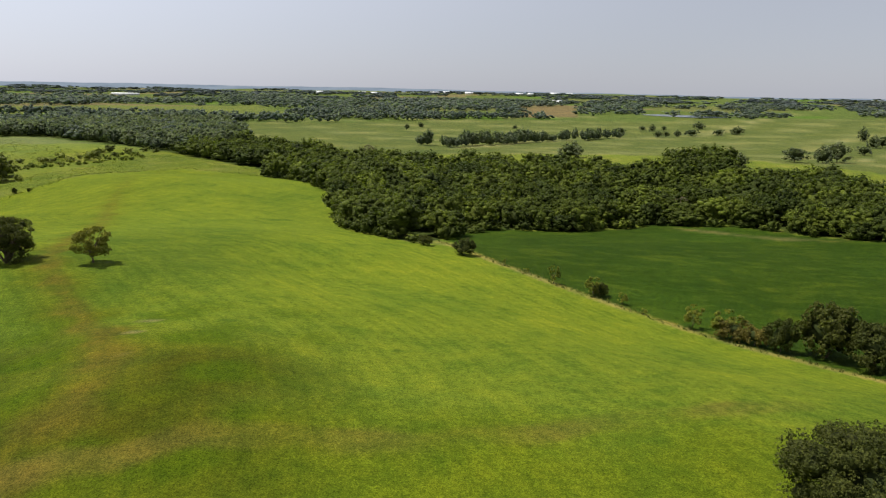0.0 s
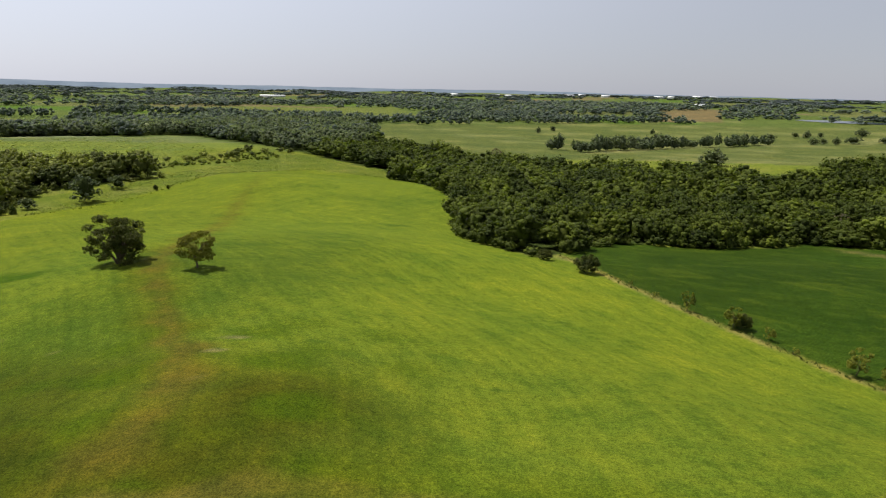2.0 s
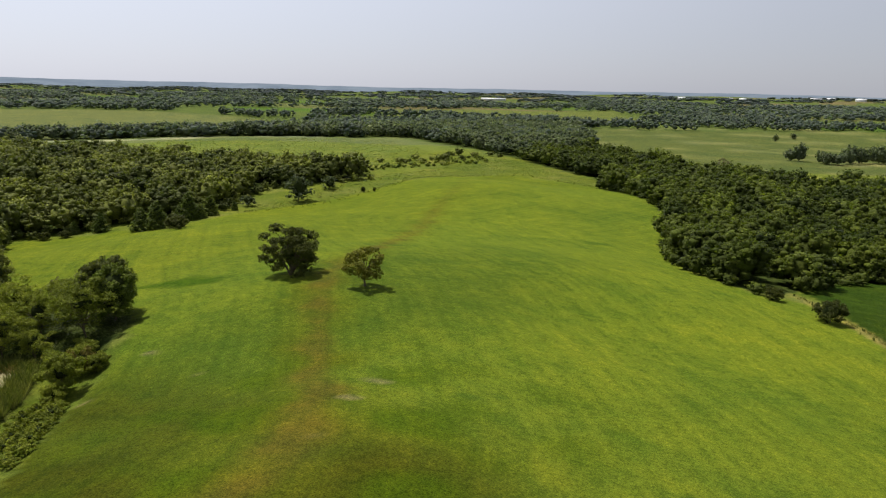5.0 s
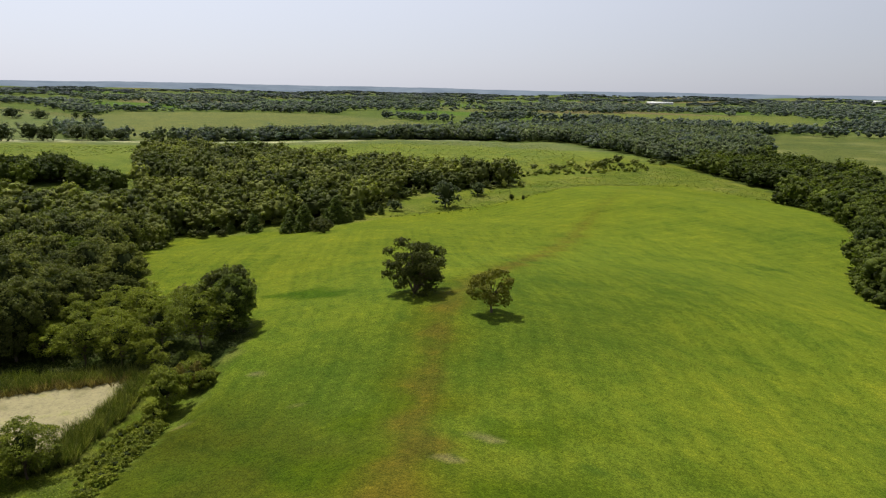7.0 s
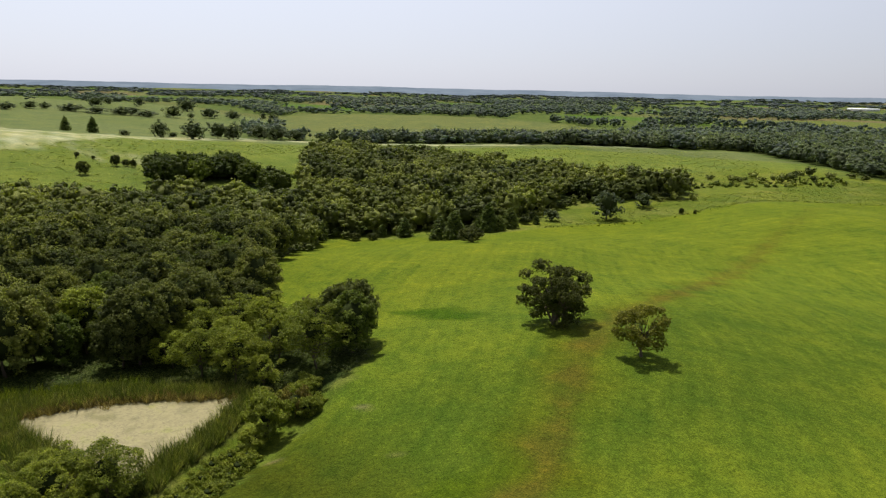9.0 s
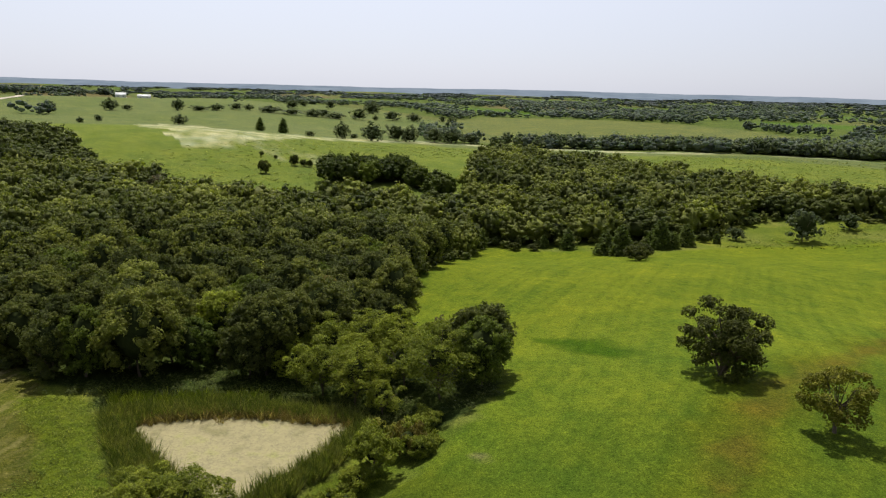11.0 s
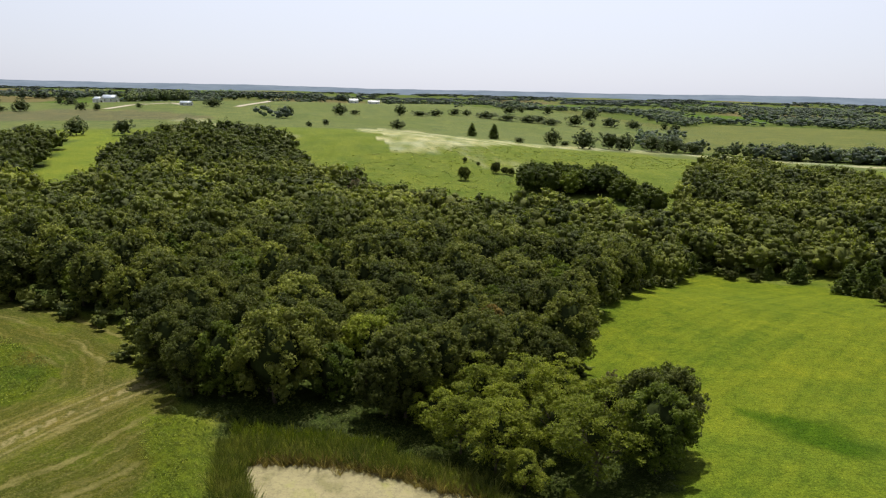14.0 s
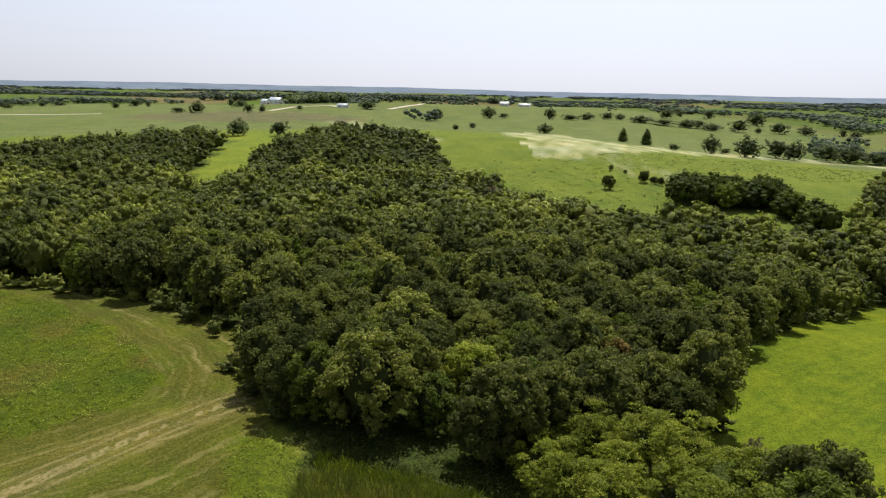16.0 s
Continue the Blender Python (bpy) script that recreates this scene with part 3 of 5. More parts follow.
    lay(k * np.clip((92 - y + 4 * wobble(x, y, 9, 2)) / 25, 0, 0.55), np.array((0.080, 0.108, 0.003)))
    lay(k * np.clip((-8 - x) / 22, 0, 1) * np.clip((118 - y) / 20, 0, 1) * np.clip(0.85 + 0.35 * wobble(x, y, 11, 5), 0.4, 1), np.array((0.055, 0.064, 0.006)))
    lay(k * np.clip((-14 - x) / 14, 0, 1) * np.clip((x + 84) / 16, 0, 1) * np.clip((142 - y) / 22, 0, 1) * np.clip(wobble(x, y, 5.5, 9) * 0.8 + 0.15, 0, 0.7), np.array((0.05, 0.088, 0.004)))
    d = away(TRACK, x, y) + 1.6 * wobble(x, y, 5, 1)
    fade = np.clip((420 - y) / 220, 0.2, 1)
    lay(k * np.clip(1.2 - d / 7, 0, 0.6) * fade * np.clip(0.6 + 0.6 * wobble(x, y, 8, 3), 0.1, 1), np.array((0.085, 0.098, 0.008)))
    lay(k * np.clip(1.5 - d / (2.2 + 1.6 * np.clip((125 - y) / 30, 0, 1)), 0, 0.82) * fade * np.clip(0.75 + 0.4 * wobble(x, y, 4, 7), 0.2, 1), C_BROWN)
    d = away(STRAW_ARC, x, y) + 0.8 * wobble(x, y, 4, 6)
    lay(k * np.clip(1.3 - d / 2.4, 0, 0.55) * np.clip(0.7 + 0.5 * wobble(x, y, 7, 2), 0, 1), np.array((0.125, 0.1, 0.026)))
    lay(k * np.clip(2.0 - 2.0 * np.hypot((x + 127) / 15, (y - 154 - 0.15 * (x + 127)) / 5) + 0.5 * wobble(x * 0.5, y, 2.2, 2), 0, 0.95), np.array((0.04, 0.083, 0.005)))
    # bare scrapes of soil and rank tufts in the sward
    for cx, cy, rx, ry in ((-50.3, 118.6, 1.3, 0.5), (-50.2, 111.3, 1.0, 0.5), (-97.4, 118.3, 0.9, 0.6), (-82, 114.8, 0.9, 0.5), (-95, 104, 1.3, 0.6), (-101, 108.5, 1.2, 0.7), (-46.7, 98.3, 0.9, 0.4)):
        lay(k * np.clip(1.7 - np.hypot((x - cx) / rx, (y - cy) / ry) + 0.4 * wobble(x, y, 1.2, 3), 0, 0.7), np.array((0.24, 0.19, 0.095)))
    for cx, cy, rx, ry in ((-38.4, 121.2, 1.6, 0.8), (-7, 115.7, 1.2, 0.5), (27, 150.6, 1.3, 0.7), (-69, 291, 6, 2.5), (-35, 125, 1.5, 0.5)):
        lay(k * np.clip(1.7 - np.hypot((x - cx) / rx, (y - cy) / ry) + 0.4 * wobble(x, y, 1.2, 3), 0, 0.75), np.array((0.045, 0.09, 0.012)))
    # faint wheel marks
    for line in ([(-8, 104), (4, 112), (14, 124), (18, 140)], [(-6, 102.5), (6.5, 111), (16.5, 123.5), (20.5, 140)], [(30, 104), (40, 116), (46, 132)], [(33, 104), (32.6, 98), (30, 88), (26, 83.5), (18, 81)], [(35.5, 104), (35, 98), (32, 87.5), (27, 82)], [(49, 108), (46, 100), (39, 90), (28, 81.7), (16, 78.5)], [(51.5, 107.5), (48.5, 99), (41, 88.5)], [(-6.3, 95), (-1, 101), (1.5, 106), (2.9, 112.6)], [(-60, 190), (-20, 172), (20, 160)], [(-60, 193), (-20, 174.5), (20, 162.5)]):
        lay(k * np.clip(0.9 - away(line, x, y) / 0.9, 0, 0.4), np.array((0.075, 0.12, 0.012)))
    # rank strip along the soy field
    d = away([(-2, 252), (17, 216), (32, 198.5), (43, 188.5), (59.5, 172), (69.5, 160), (78.5, 149), (96, 120)], x, y)
    lay(np.clip(1.5 - d / 1.3, 0, 0.8) * np.clip(0.8 + 0.4 * wobble(x, y, 6, 4), 0.25, 1), np.array((0.26, 0.215, 0.075)))
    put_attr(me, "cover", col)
    put_attr(me, "mown", mown)
    put_attr(me, "rows", rows)
    put_attr(me, "hay", hay)
    put_attr(me, "swath", swath)
    put_attr(me, "trail", trail)
    lane = away([(-60, 20), (-81, 85), (-103, 114), (-120, 136), (-160, 170), (-230, 242), (-246, 302), (-219, 374), (-199, 506)], x, y)
    put_attr(me, "lane", lane)
    me.polygons.foreach_set("use_smooth", np.ones(len(me.polygons), bool))
    me.materials.append(M_LAND)
    return tagged(new("ground", me), "rolling green grassland with mown meadow and crop fields", "ground", kind="structure")


build_ground()

# ---------------------------------------------------------------- trees


def leaf_blades(centres, normals, size, rng):
    """Small pointed sprays of leaves: three corners each."""
    n = len(centres)
    nrm = normals / np.linalg.norm(normals, axis=1, keepdims=True)
    a = np.cross(nrm, rng.normal(size=(n, 3)))
    a /= np.linalg.norm(a, axis=1, keepdims=True) + 1e-9
    b = np.cross(nrm, a)
    s = (size * rng.uniform(0.7, 1.35, n))[:, None]
    w = s * rng.uniform(0.55, 0.95, (n, 1))
    v = np.stack([centres + a * s, centres - a * s * 0.6 + b * w, centres - a * s * 0.6 - b * w], 1)
    return v.reshape(-1, 3), np.arange(3 * n).reshape(n, 3)


def ball(radii, centre, rings=5, segs=8, rng=None):
    v = [(0, 0, 1)]
    for i in range(1, rings):
        for j in range(segs):
            t, u = math.pi * i / rings, 2 * math.pi * (j + 0.5 * i) / segs
            v.append((math.sin(t) * math.cos(u), math.sin(t) * math.sin(u), math.cos(t)))
    v.append((0, 0, -1))
    v = np.array(v)
    if rng is not None:
        v = v * rng.uniform(0.82, 1.12, (len(v), 1))
    v = v * radii + centre
    tri, quad = [], []
    for j in range(segs):
        k = (j + 1) % segs
        tri.append((0, 1 + j, 1 + k))
        tri.append((len(v) - 1, 1 + (rings - 2) * segs + k, 1 + (rings - 2) * segs + j))
        for i in range(rings - 2):
            quad.append((1 + i * segs + j, 1 + (i + 1) * segs + j, 1 + (i + 1) * segs + k, 1 + i * segs + k))
    return v, np.array(tri), np.array(quad)


def crown_arrays(height, base, radius, lobes, sprays, leaf, rng, shape="round", lift=0.35, spread=1.0, loose=0.45, flat=1.0):
    """Tufts of leaves over many rounded boughs. Returns verts and faces of the leaves; the crown reaches from base to height."""
    mid, half = (height + base) / 2, (height - base) / 2
    c, rad = [], []
    for k in range(lobes):
        u = (k + 0.5) / lobes
        phi = k * 2.399963 + rng.uniform(-0.5, 0.5)
        if shape == "cone":
            z = base + (height - base) * u ** 1.1
            q = radius * (1 - u) ** 0.8 * rng.uniform(0.5, 0.85)
            c.append((q * math.cos(phi), q * math.sin(phi), z))
            rad.append(radius * (0.18 + 0.42 * (1 - u)))
            continue
        cz = 1 - 1.86 * u
        ring = math.sqrt(max(0.0 if cz > 0 else 0.45, 1 - cz * cz))
        q = rng.uniform(0.7, 0.93)
        if shape == "open":
            if rng.uniform() < 0.16:
                continue
            q = rng.uniform(0.4, 1.04)
        if shape == "oak":
            if rng.uniform() < 0.12:
                continue
            q = rng.uniform(0.45, 1.0)
        z = mid + half * cz * (q if cz > 0 else 0.92) * (0.8 if shape == "open" else 0.95)
        c.append((radius * ring * q * math.cos(phi), radius * ring * q * math.sin(phi), z))
        rad.append(radius * (rng.uniform(0.13, 0.3) if shape == "open" else rng.uniform(0.15, 0.32) if shape == "oak" else rng.uniform(0.17, 0.29)) * spread)
    c, rad, lobes = np.array(c), np.array(rad), len(c)
    squash = (1, 1, 0.62) if shape == "oak" else (1, 1, 0.85)
    weight = rad ** 2 * np.where(c[:, 2] < mid - 0.35 * half, 0.55, 1.0)
    per = 6 if sprays > 400 else 4 if sprays > 60 else 3
    tufts_here = max(4, sprays // per)
    pick = rng.choice(lobes, size=int(tufts_here * 1.9), p=weight / weight.sum())
    d = rng.normal(size=(len(pick), 3))
    d[:, 2] += lift
    out = c[pick] - (0, 0, mid - half * 0.3)
    d += 0.55 * out / (np.linalg.norm(out, axis=1, keepdims=True) + 1e-6)
    d /= np.linalg.norm(d, axis=1, keepdims=True)
    pos = c[pick] + d * (rad[pick] * rng.uniform(0.6, 1.1, len(pick)))[:, None] * squash
    buried = np.zeros(len(pick), bool)
    for k in range(lobes):
        near = np.linalg.norm((pos - c[k]) / squash, axis=1) < 0.66 * rad[k]
        buried |= near & (pick != k)
    keep = np.nonzero(~buried)[0][:tufts_here]
    # each tuft is a small rounded bunch, fullest on its outer and upper side
    e = rng.normal(size=(len(keep) * per, 3)) + 0.7 * np.repeat(d[keep], per, 0) + (0, 0, 0.5)
    e /= np.linalg.norm(e, axis=1, keepdims=True)
    puff = np.repeat(rng.uniform(0.8, 2.1, len(keep)) * leaf, per)[:, None]
    centre = np.repeat(pos[keep], per, 0) + e * puff * (1 / flat ** 0.5, 1 / flat ** 0.5, flat)
    v, f = leaf_blades(centre, e * (flat, flat, 1) + (0, 0, 0.3) + rng.normal(size=e.shape) * loose, leaf, rng)
    return v, f, c, rad


def boughs(c, rad, rings, segs, rng):
    """Uneven rounded masses, one for each bough: verts, triangles, quads."""
    vs, ts, qs, n = [], [], [], 0
    for centre, r in zip(c, rad):
        v, t, q = ball((r, r, r * 0.82), centre, rings, segs, rng)
        vs.append(v)
        ts.append(t + n)
        qs.append(q + n)
        n += len(v)
    return np.concatenate(vs), np.concatenate(ts), np.concatenate(qs)


def tube(path, radii, segs=7):
    v, f = [], []
    path = [Vector(p) for p in path]
    for i, (p, r) in enumerate(zip(path, radii)):
        along = (path[min(i + 1, len(path) - 1)] - path[max(i - 1, 0)]).normalized()
        q = along.to_track_quat("Z", "Y")
        for j in range(segs):
            a = 2 * math.pi * j / segs
            v.append(p + q @ Vector((r * math.cos(a), r * math.sin(a), 0)))
    for i in range(len(path) - 1):
        for j in range(segs):
            k = (j + 1) % segs
            f.append((i * segs + j, i * segs + k, (i + 1) * segs + k, (i + 1) * segs + j))
    return np.array([tuple(p) for p in v]), np.array(f)


def join(parts):
    """Arrays of verts and faces joined; faces come back grouped by their number of corners."""
    verts, groups, n = [], {}, 0
    for v, *fs in parts:
        for f in fs:
            if len(f):
                groups.setdefault(f.shape[1], []).append(f + n)
        verts.append(v)
        n += len(v)
    return np.concatenate(verts), [np.concatenate(g) for g in groups.values()]


def trunk_arrays(height, base, radius, thick, lobes, rng, limbs=6):
    lean = rng.uniform(-0.3, 0.3, 2)
    top = base + (height - base) * 0.55
    path = [(0, 0, -0.5), (0, 0, 0.2), (lean[0] * 0.3, lean[1] * 0.3, base * 0.6), (lean[0], lean[1], base + 0.5), (lean[0] * 1.5, lean[1] * 1.5, top)]
    parts = [tube(path, [thick * 1.5, thick * 1.15, thick * 0.9, thick * 0.7, thick * 0.2])]
    order = rng.permutation(len(lobes))[:limbs]
    for k in order:
        e = lobes[k]
        s = Vector((lean[0], lean[1], base * 0.75 + rng.uniform(0, 0.6) * (top - base)))
        m = s.lerp(Vector(e), 0.5) + Vector((0, 0, 0.12 * radius))
        parts.append(tube([s, m, e], [thick * 0.42, thick * 0.28, thick * 0.08], 5))
    return join(parts)


def part(name, me, mat, parent, label=""):
    for one in mat if isinstance(mat, tuple) else (mat,):
        me.materials.append(one)
    ob = new(name, me)
    ob.parent = parent
    if label:
        ob["label"] = label
    return ob


def tree(name, label, category, group, height, radius, base, lobes, sprays, leaf, seed, mat, shape="round", thick=0.3, core=0.6, limbs=6, lift=0.35, flat=1.0, bough=0.6):
    """A tree: an empty at its foot, a trunk with limbs, and a crown of leaf sprays."""
    rng = np.random.default_rng(seed)
    root = tagged(new(name), label, category, group)
    root.empty_display_size = 0.5
    v, f, c, rad = crown_arrays(height, base, radius, lobes, sprays, leaf, rng, shape, lift, flat=flat)
    parts = [(v, f)]
    inner, leafy = 0, len(v)
    if bough:
        # each bough is a rounded mass of leaves under its loose outer sprays
        parts.append(boughs(c, rad * bough, 3, 6, rng) if sprays < 5000 else boughs(c, rad * bough, 4, 7, rng))
        leafy += len(parts[-1][0])
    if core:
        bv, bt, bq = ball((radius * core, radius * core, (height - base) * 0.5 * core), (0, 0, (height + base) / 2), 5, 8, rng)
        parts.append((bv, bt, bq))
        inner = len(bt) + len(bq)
    cv, cf = join(parts)
    me = quick_mesh("crown", cv, cf)
    me.polygons.foreach_set("use_smooth", np.ones(len(me.polygons), bool))
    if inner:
        # the core ball that fills the crown takes the second material, its shade painted dark
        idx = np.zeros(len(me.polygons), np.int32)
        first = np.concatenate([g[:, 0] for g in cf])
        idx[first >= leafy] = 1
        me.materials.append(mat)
        me.materials.append(M_INNER_SHADE)
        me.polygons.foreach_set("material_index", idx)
        crown = new("crown", me)
        crown.parent = root
    else:
        part("crown", me, mat, root)
    tv, tf = trunk_arrays(height, base, radius, thick, c, rng, limbs)
    me = quick_mesh("trunk", tv, tf)
    me.polygons.foreach_set("use_smooth", np.ones(len(me.polygons), bool))
    part("trunk", me, M_BARK, root)
    return root


def stand(x, y, turn=0.0, scale=1.0, sink=0.0):
    wide, tall = scale if isinstance(scale, tuple) else (scale, scale)
    return Matrix.Translation((x, y, float(level(x, y)) - sink)) @ Matrix.Rotation(turn, 4, "Z") @ Matrix.Diagonal((wide, wide, tall, 1))


def place(root, x, y, turn=0.0, scale=1.0, sink=0.0):
    root.matrix_basis = stand(x, y, turn, scale, sink)
    return root


def copy_at(root, x, y, turn=0.0, scale=1.0, sink=0.0, label="", group=""):
    ob = copy_thing(root, stand(x, y, turn, scale, sink))
    ob.matrix_basis = stand(x, y, turn, scale, sink)
    return tagged(ob, label, "", group)


def scatter(poly, gap, seed, jitter=0.42):
    """Uneven spots inside a plot, about gap apart."""
    rng = np.random.default_rng(seed)
    px, py = np.array(poly).T
    gx, gy = np.meshgrid(np.arange(px.min(), px.max(), gap), np.arange(py.min(), py.max(), gap * 0.88))
    gx = gx + (np.arange(gx.shape[0])[:, None] % 2) * gap / 2
    x = (gx + rng.uniform(-jitter, jitter, gx.shape) * gap).ravel()
    y = (gy + rng.uniform(-jitter, jitter, gy.shape) * gap).ravel()
    k = inside(poly, x, y)
    return np.stack([x[k], y[k]], 1)


# the two trees on the ridge
place(tree("oak_tree", "broad dark-green oak standing alone in the mown meadow", "tree", "", 12.3, 6.3, 0.3, 48, 21000, 0.16, 15, M_LEAF_OAK, shape="oak", thick=0.5, core=0.3, limbs=26, lift=0.3, bough=0.42), -100.3, 159.3, 0.0, 1.0, 1.0)
place(tree("meadow_tree", "small thin-crowned tree standing alone in the mown meadow", "tree", "", 8.0, 4.3, 1.2, 38, 7600, 0.15, 14, M_LEAF_THIN, shape="oak", thick=0.22, core=0, limbs=26, bough=0.4), -79.2, 157.5)

# kinds of woodland tree, each built once; the first of each stands in the wood too
WOOD_LABEL = "broad-leaved woodland tree with a dense dark-green crown"
FORMS = [(14.5, 4.9, 1.2, 58), (13.0, 5.3, 0.8, 64), (15.6, 4.5, 1.4, 54), (11.5, 4.4, 0.5, 48), (13.5, 5.6, 0.9, 70), (14.0, 4.7, 0.8, 52)]


def wood_kinds(sprays, leaf, seed):
    return [tree("woodland_tree", WOOD_LABEL, "tree", "trees of the wood", h, r, b, lob, int(sprays * r / 5.5), leaf, seed + k, M_LEAF_BUSH if k == 3 else M_LEAF, thick=0.26, core=0.7, limbs=5, lift=0.5)
            for k, (h, r, b, lob) in enumerate(FORMS)]


fine_kinds = wood_kinds(10500, 0.17, 30)
kinds = wood_kinds(2800, 0.3, 130)
light_kinds = []
for k, (h, r, b, lob, spr) in enumerate([(12.0, 5.0, 1.2, 64, 13000), (10.0, 4.4, 0.6, 54, 10000)]):
    light_kinds.append(tree("locust_tree", "feathery light-green tree in the grove by the pond", "tree", "trees of the grove", h, r, b, lob, spr, 0.135, 50 + k, M_LEAF_LIGHT, shape="open", thick=0.18, core=0.35, limbs=18, lift=0.6, flat=0.36, bough=0.16))

left = scatter(LEFT_WOOD, 8.2, 3)
left = left[away(GLADE, left[:, 0], left[:, 1]) > 17]
left = left[np.hypot(left[:, 0] + 157, left[:, 1] - 92.3) > 4.8]
left = left[np.hypot(left[:, 0] + 169, left[:, 1] - 114.5) > 4.5]
left = left[np.argsort(np.hypot(left[:, 0] + 95, left[:, 1] - 100))]
FINE, SINGLE = 64, 240
rng = np.random.default_rng(5)
for i, (x, y) in enumerate(left[:SINGLE]):
    some, first = (fine_kinds, 0) if i < FINE else (kinds, FINE)
    kind = some[(i - first) % len(some)]
    turn, s = rng.uniform(0, 6.28), rng.uniform(0.84, 1.18)
    if i - first < len(some):
        place(kind, x, y, turn, s)
    else:
        copy_at(kind, x, y, turn, (s * rng.uniform(0.85, 1.1), s * 0.97))
# the grove by the pond, tree by tree
GROVE_SPOTS = [(-131.5, 106, 0.9), (-138, 103, 0.8), (-126, 110, 0.95), (-134.5, 113, 1.0), (-142, 110, 0.95), (-128, 119, 1.0), (-137, 121, 1.0), (-132, 128, 1.05), (-140, 116, 1.0), (-121, 113, 0.7), (-147, 104, 0.9),
               (-145, 118, 0.9)]
for i, (x, y, s) in enumerate(GROVE_SPOTS):
    kind = light_kinds[i % 2]
    if i < 2:
        place(kind, x, y, rng.uniform(0, 6.28), s)
    else:
        copy_at(kind, x, y, rng.uniform(0, 6.28), s)
copy_at(light_kinds[0], -118.5, 121.5, 2.2, (1.12, 1.05), 0, "grey-green feathery tree at the end of the grove", "trees of the grove")
for x, y, s in ((-125, 131.5, 0.98),):
    copy_at(fine_kinds[1], x, y, rng.uniform(0, 6.28), s, 0, "grey-green tree at the end of the grove", "trees of the grove")
copy_at(fine_kinds[3], -119.5, 129, 1.0, 1.02, 0, "dark-green tree at the end of the grove", "trees of the grove")
place(tree("bright_tree", "woodland tree with a bright yellow-green crown", "tree", "", 14.0, 4.0, 2.0, 50, 5200, 0.22, 79, M_LEAF_BRIGHT, thick=0.25, core=0.6, limbs=5, lift=0.5), -157.5, 92.3)
M_LEAF_GREY = leaf_material("withered_leaves", (0.13, 0.115, 0.075), (0.17, 0.145, 0.1), "object", grain=2.5)
bare = tree("withered_tree", "half-bare grey-brown tree among green ones", "tree", "withered trees", 12.5, 3.6, 3.0, 26, 1500, 0.22, 78, M_LEAF_GREY, shape="open", thick=0.22, core=0, limbs=24, bough=0.3)
place(bare, -352, 83.5, 0.3, (1.1, 1.05))
for x, y, wide, tall in ((131, 389, 1.4, 1.0), (-66, 627, 1.5, 1.1), (-137, 128.5, 0.5, 0.75)):
    copy_at(bare, x, y, x, (wide, tall))
place(tree("browning_tree", "woodland tree with browned red leaves", "tree", "", 13.6, 2.9, 6.0, 16, 1500, 0.24, 77, M_LEAF_RED, thick=0.2, core=0.5, limbs=5), -170.5, 115.0)

# shrubs and cedars, each kind built once
shrub = tree("shrub", "round dark-green shrub at the edge of the crop field", "shrub", "shrubs along the field edge", 5.0, 3.2, 0.1, 34, 4200, 0.15, 81, M_LEAF_OAK, thick=0.1, core=0.62, limbs=4)
thin_shrub = tree("shrub", "thin light-green shrub at the edge of the crop field", "shrub", "shrubs along the field edge", 4.8, 2.4, 0.8, 20, 700, 0.22, 82, M_SCRUB, shape="open", thick=0.08, core=0, limbs=10, bough=0.4)
cedar = tree("cedar_tree", "small conical dark cedar at the wood's edge", "tree", "cedars at the wood's edge", 8.0, 2.6, 0.3, 40, 1500, 0.26, 83, M_LEAF_CEDAR, shape="cone", thick=0.14, core=0.5, limbs=4)
round_tree = tree("pasture_tree", "round dark-green tree standing in open pasture", "tree", "trees in the pasture", 12.0, 6.0, 0.1, 26, 900, 0.42, 84, M_LEAF_PASTURE, thick=0.3, core=0.66, limbs=5)
tall_tree = tree("pasture_tree", "tall dark-green tree standing in open pasture", "tree", "trees in the pasture", 16.0, 6.0, 0.3, 26, 900, 0.42, 85, M_LEAF_PASTURE, shape="open", thick=0.3, core=0.6, limbs=5)
brown_shrub = tree("shrub", "brownish scrubby bush at the edge of the crop field", "shrub", "shrubs along the field edge", 5.0, 4.2, 0.2, 30, 2600, 0.2, 86, M_LEAF_OLIVE, shape="open", thick=0.08, core=0.55, limbs=6)

# along the fence of the crop field: x, y, height, radius
used = set()


def use(kind, x, y, h, r, h0, r0, label="", group=""):
    m = (1.05 * r / r0, 1.1 * h / h0)
    low = 0.12 * h if kind in (round_tree, tall_tree) else 0.0
    turn = rng.uniform(0, 6.28)
    if kind.name not in used:
        used.add(kind.name)
        return tagged(place(kind, x, y, turn, m, low), label, "", group)
    return copy_at(kind, x, y, turn, m, low, label, group)


for x, y, h, r in ((7, 224, 4.7, 3.4), (78, 156, 7.0, 3.3), (87, 153, 11.3, 6.4), (92, 143, 9.4, 5.7), (44, 192.5, 3.4, 2.2), (-6, 237, 3.0, 2.4)):
    use(shrub, x, y, h, r, 5.0, 3.2)
for x, y, h, r in ((32, 199, 4.7, 1.8), (42, 192, 4.6, 2.6), (49, 187, 2.9, 1.5), (63, 172, 5.3, 2.7), (19, 215, 1.5, 0.8), (69, 166, 6.0, 3.6), (25, 207, 1.4, 0.9), (53, 180, 1.5, 1.0)):
    use(thin_shrub, x, y, h, r, 4.8, 2.4)
for x, y, h, r in ((70.5, 165, 4.4, 4.4), (74, 160.5, 4.2, 3.2)):
    use(brown_shrub, x, y, h, r, 5.0, 4.2)
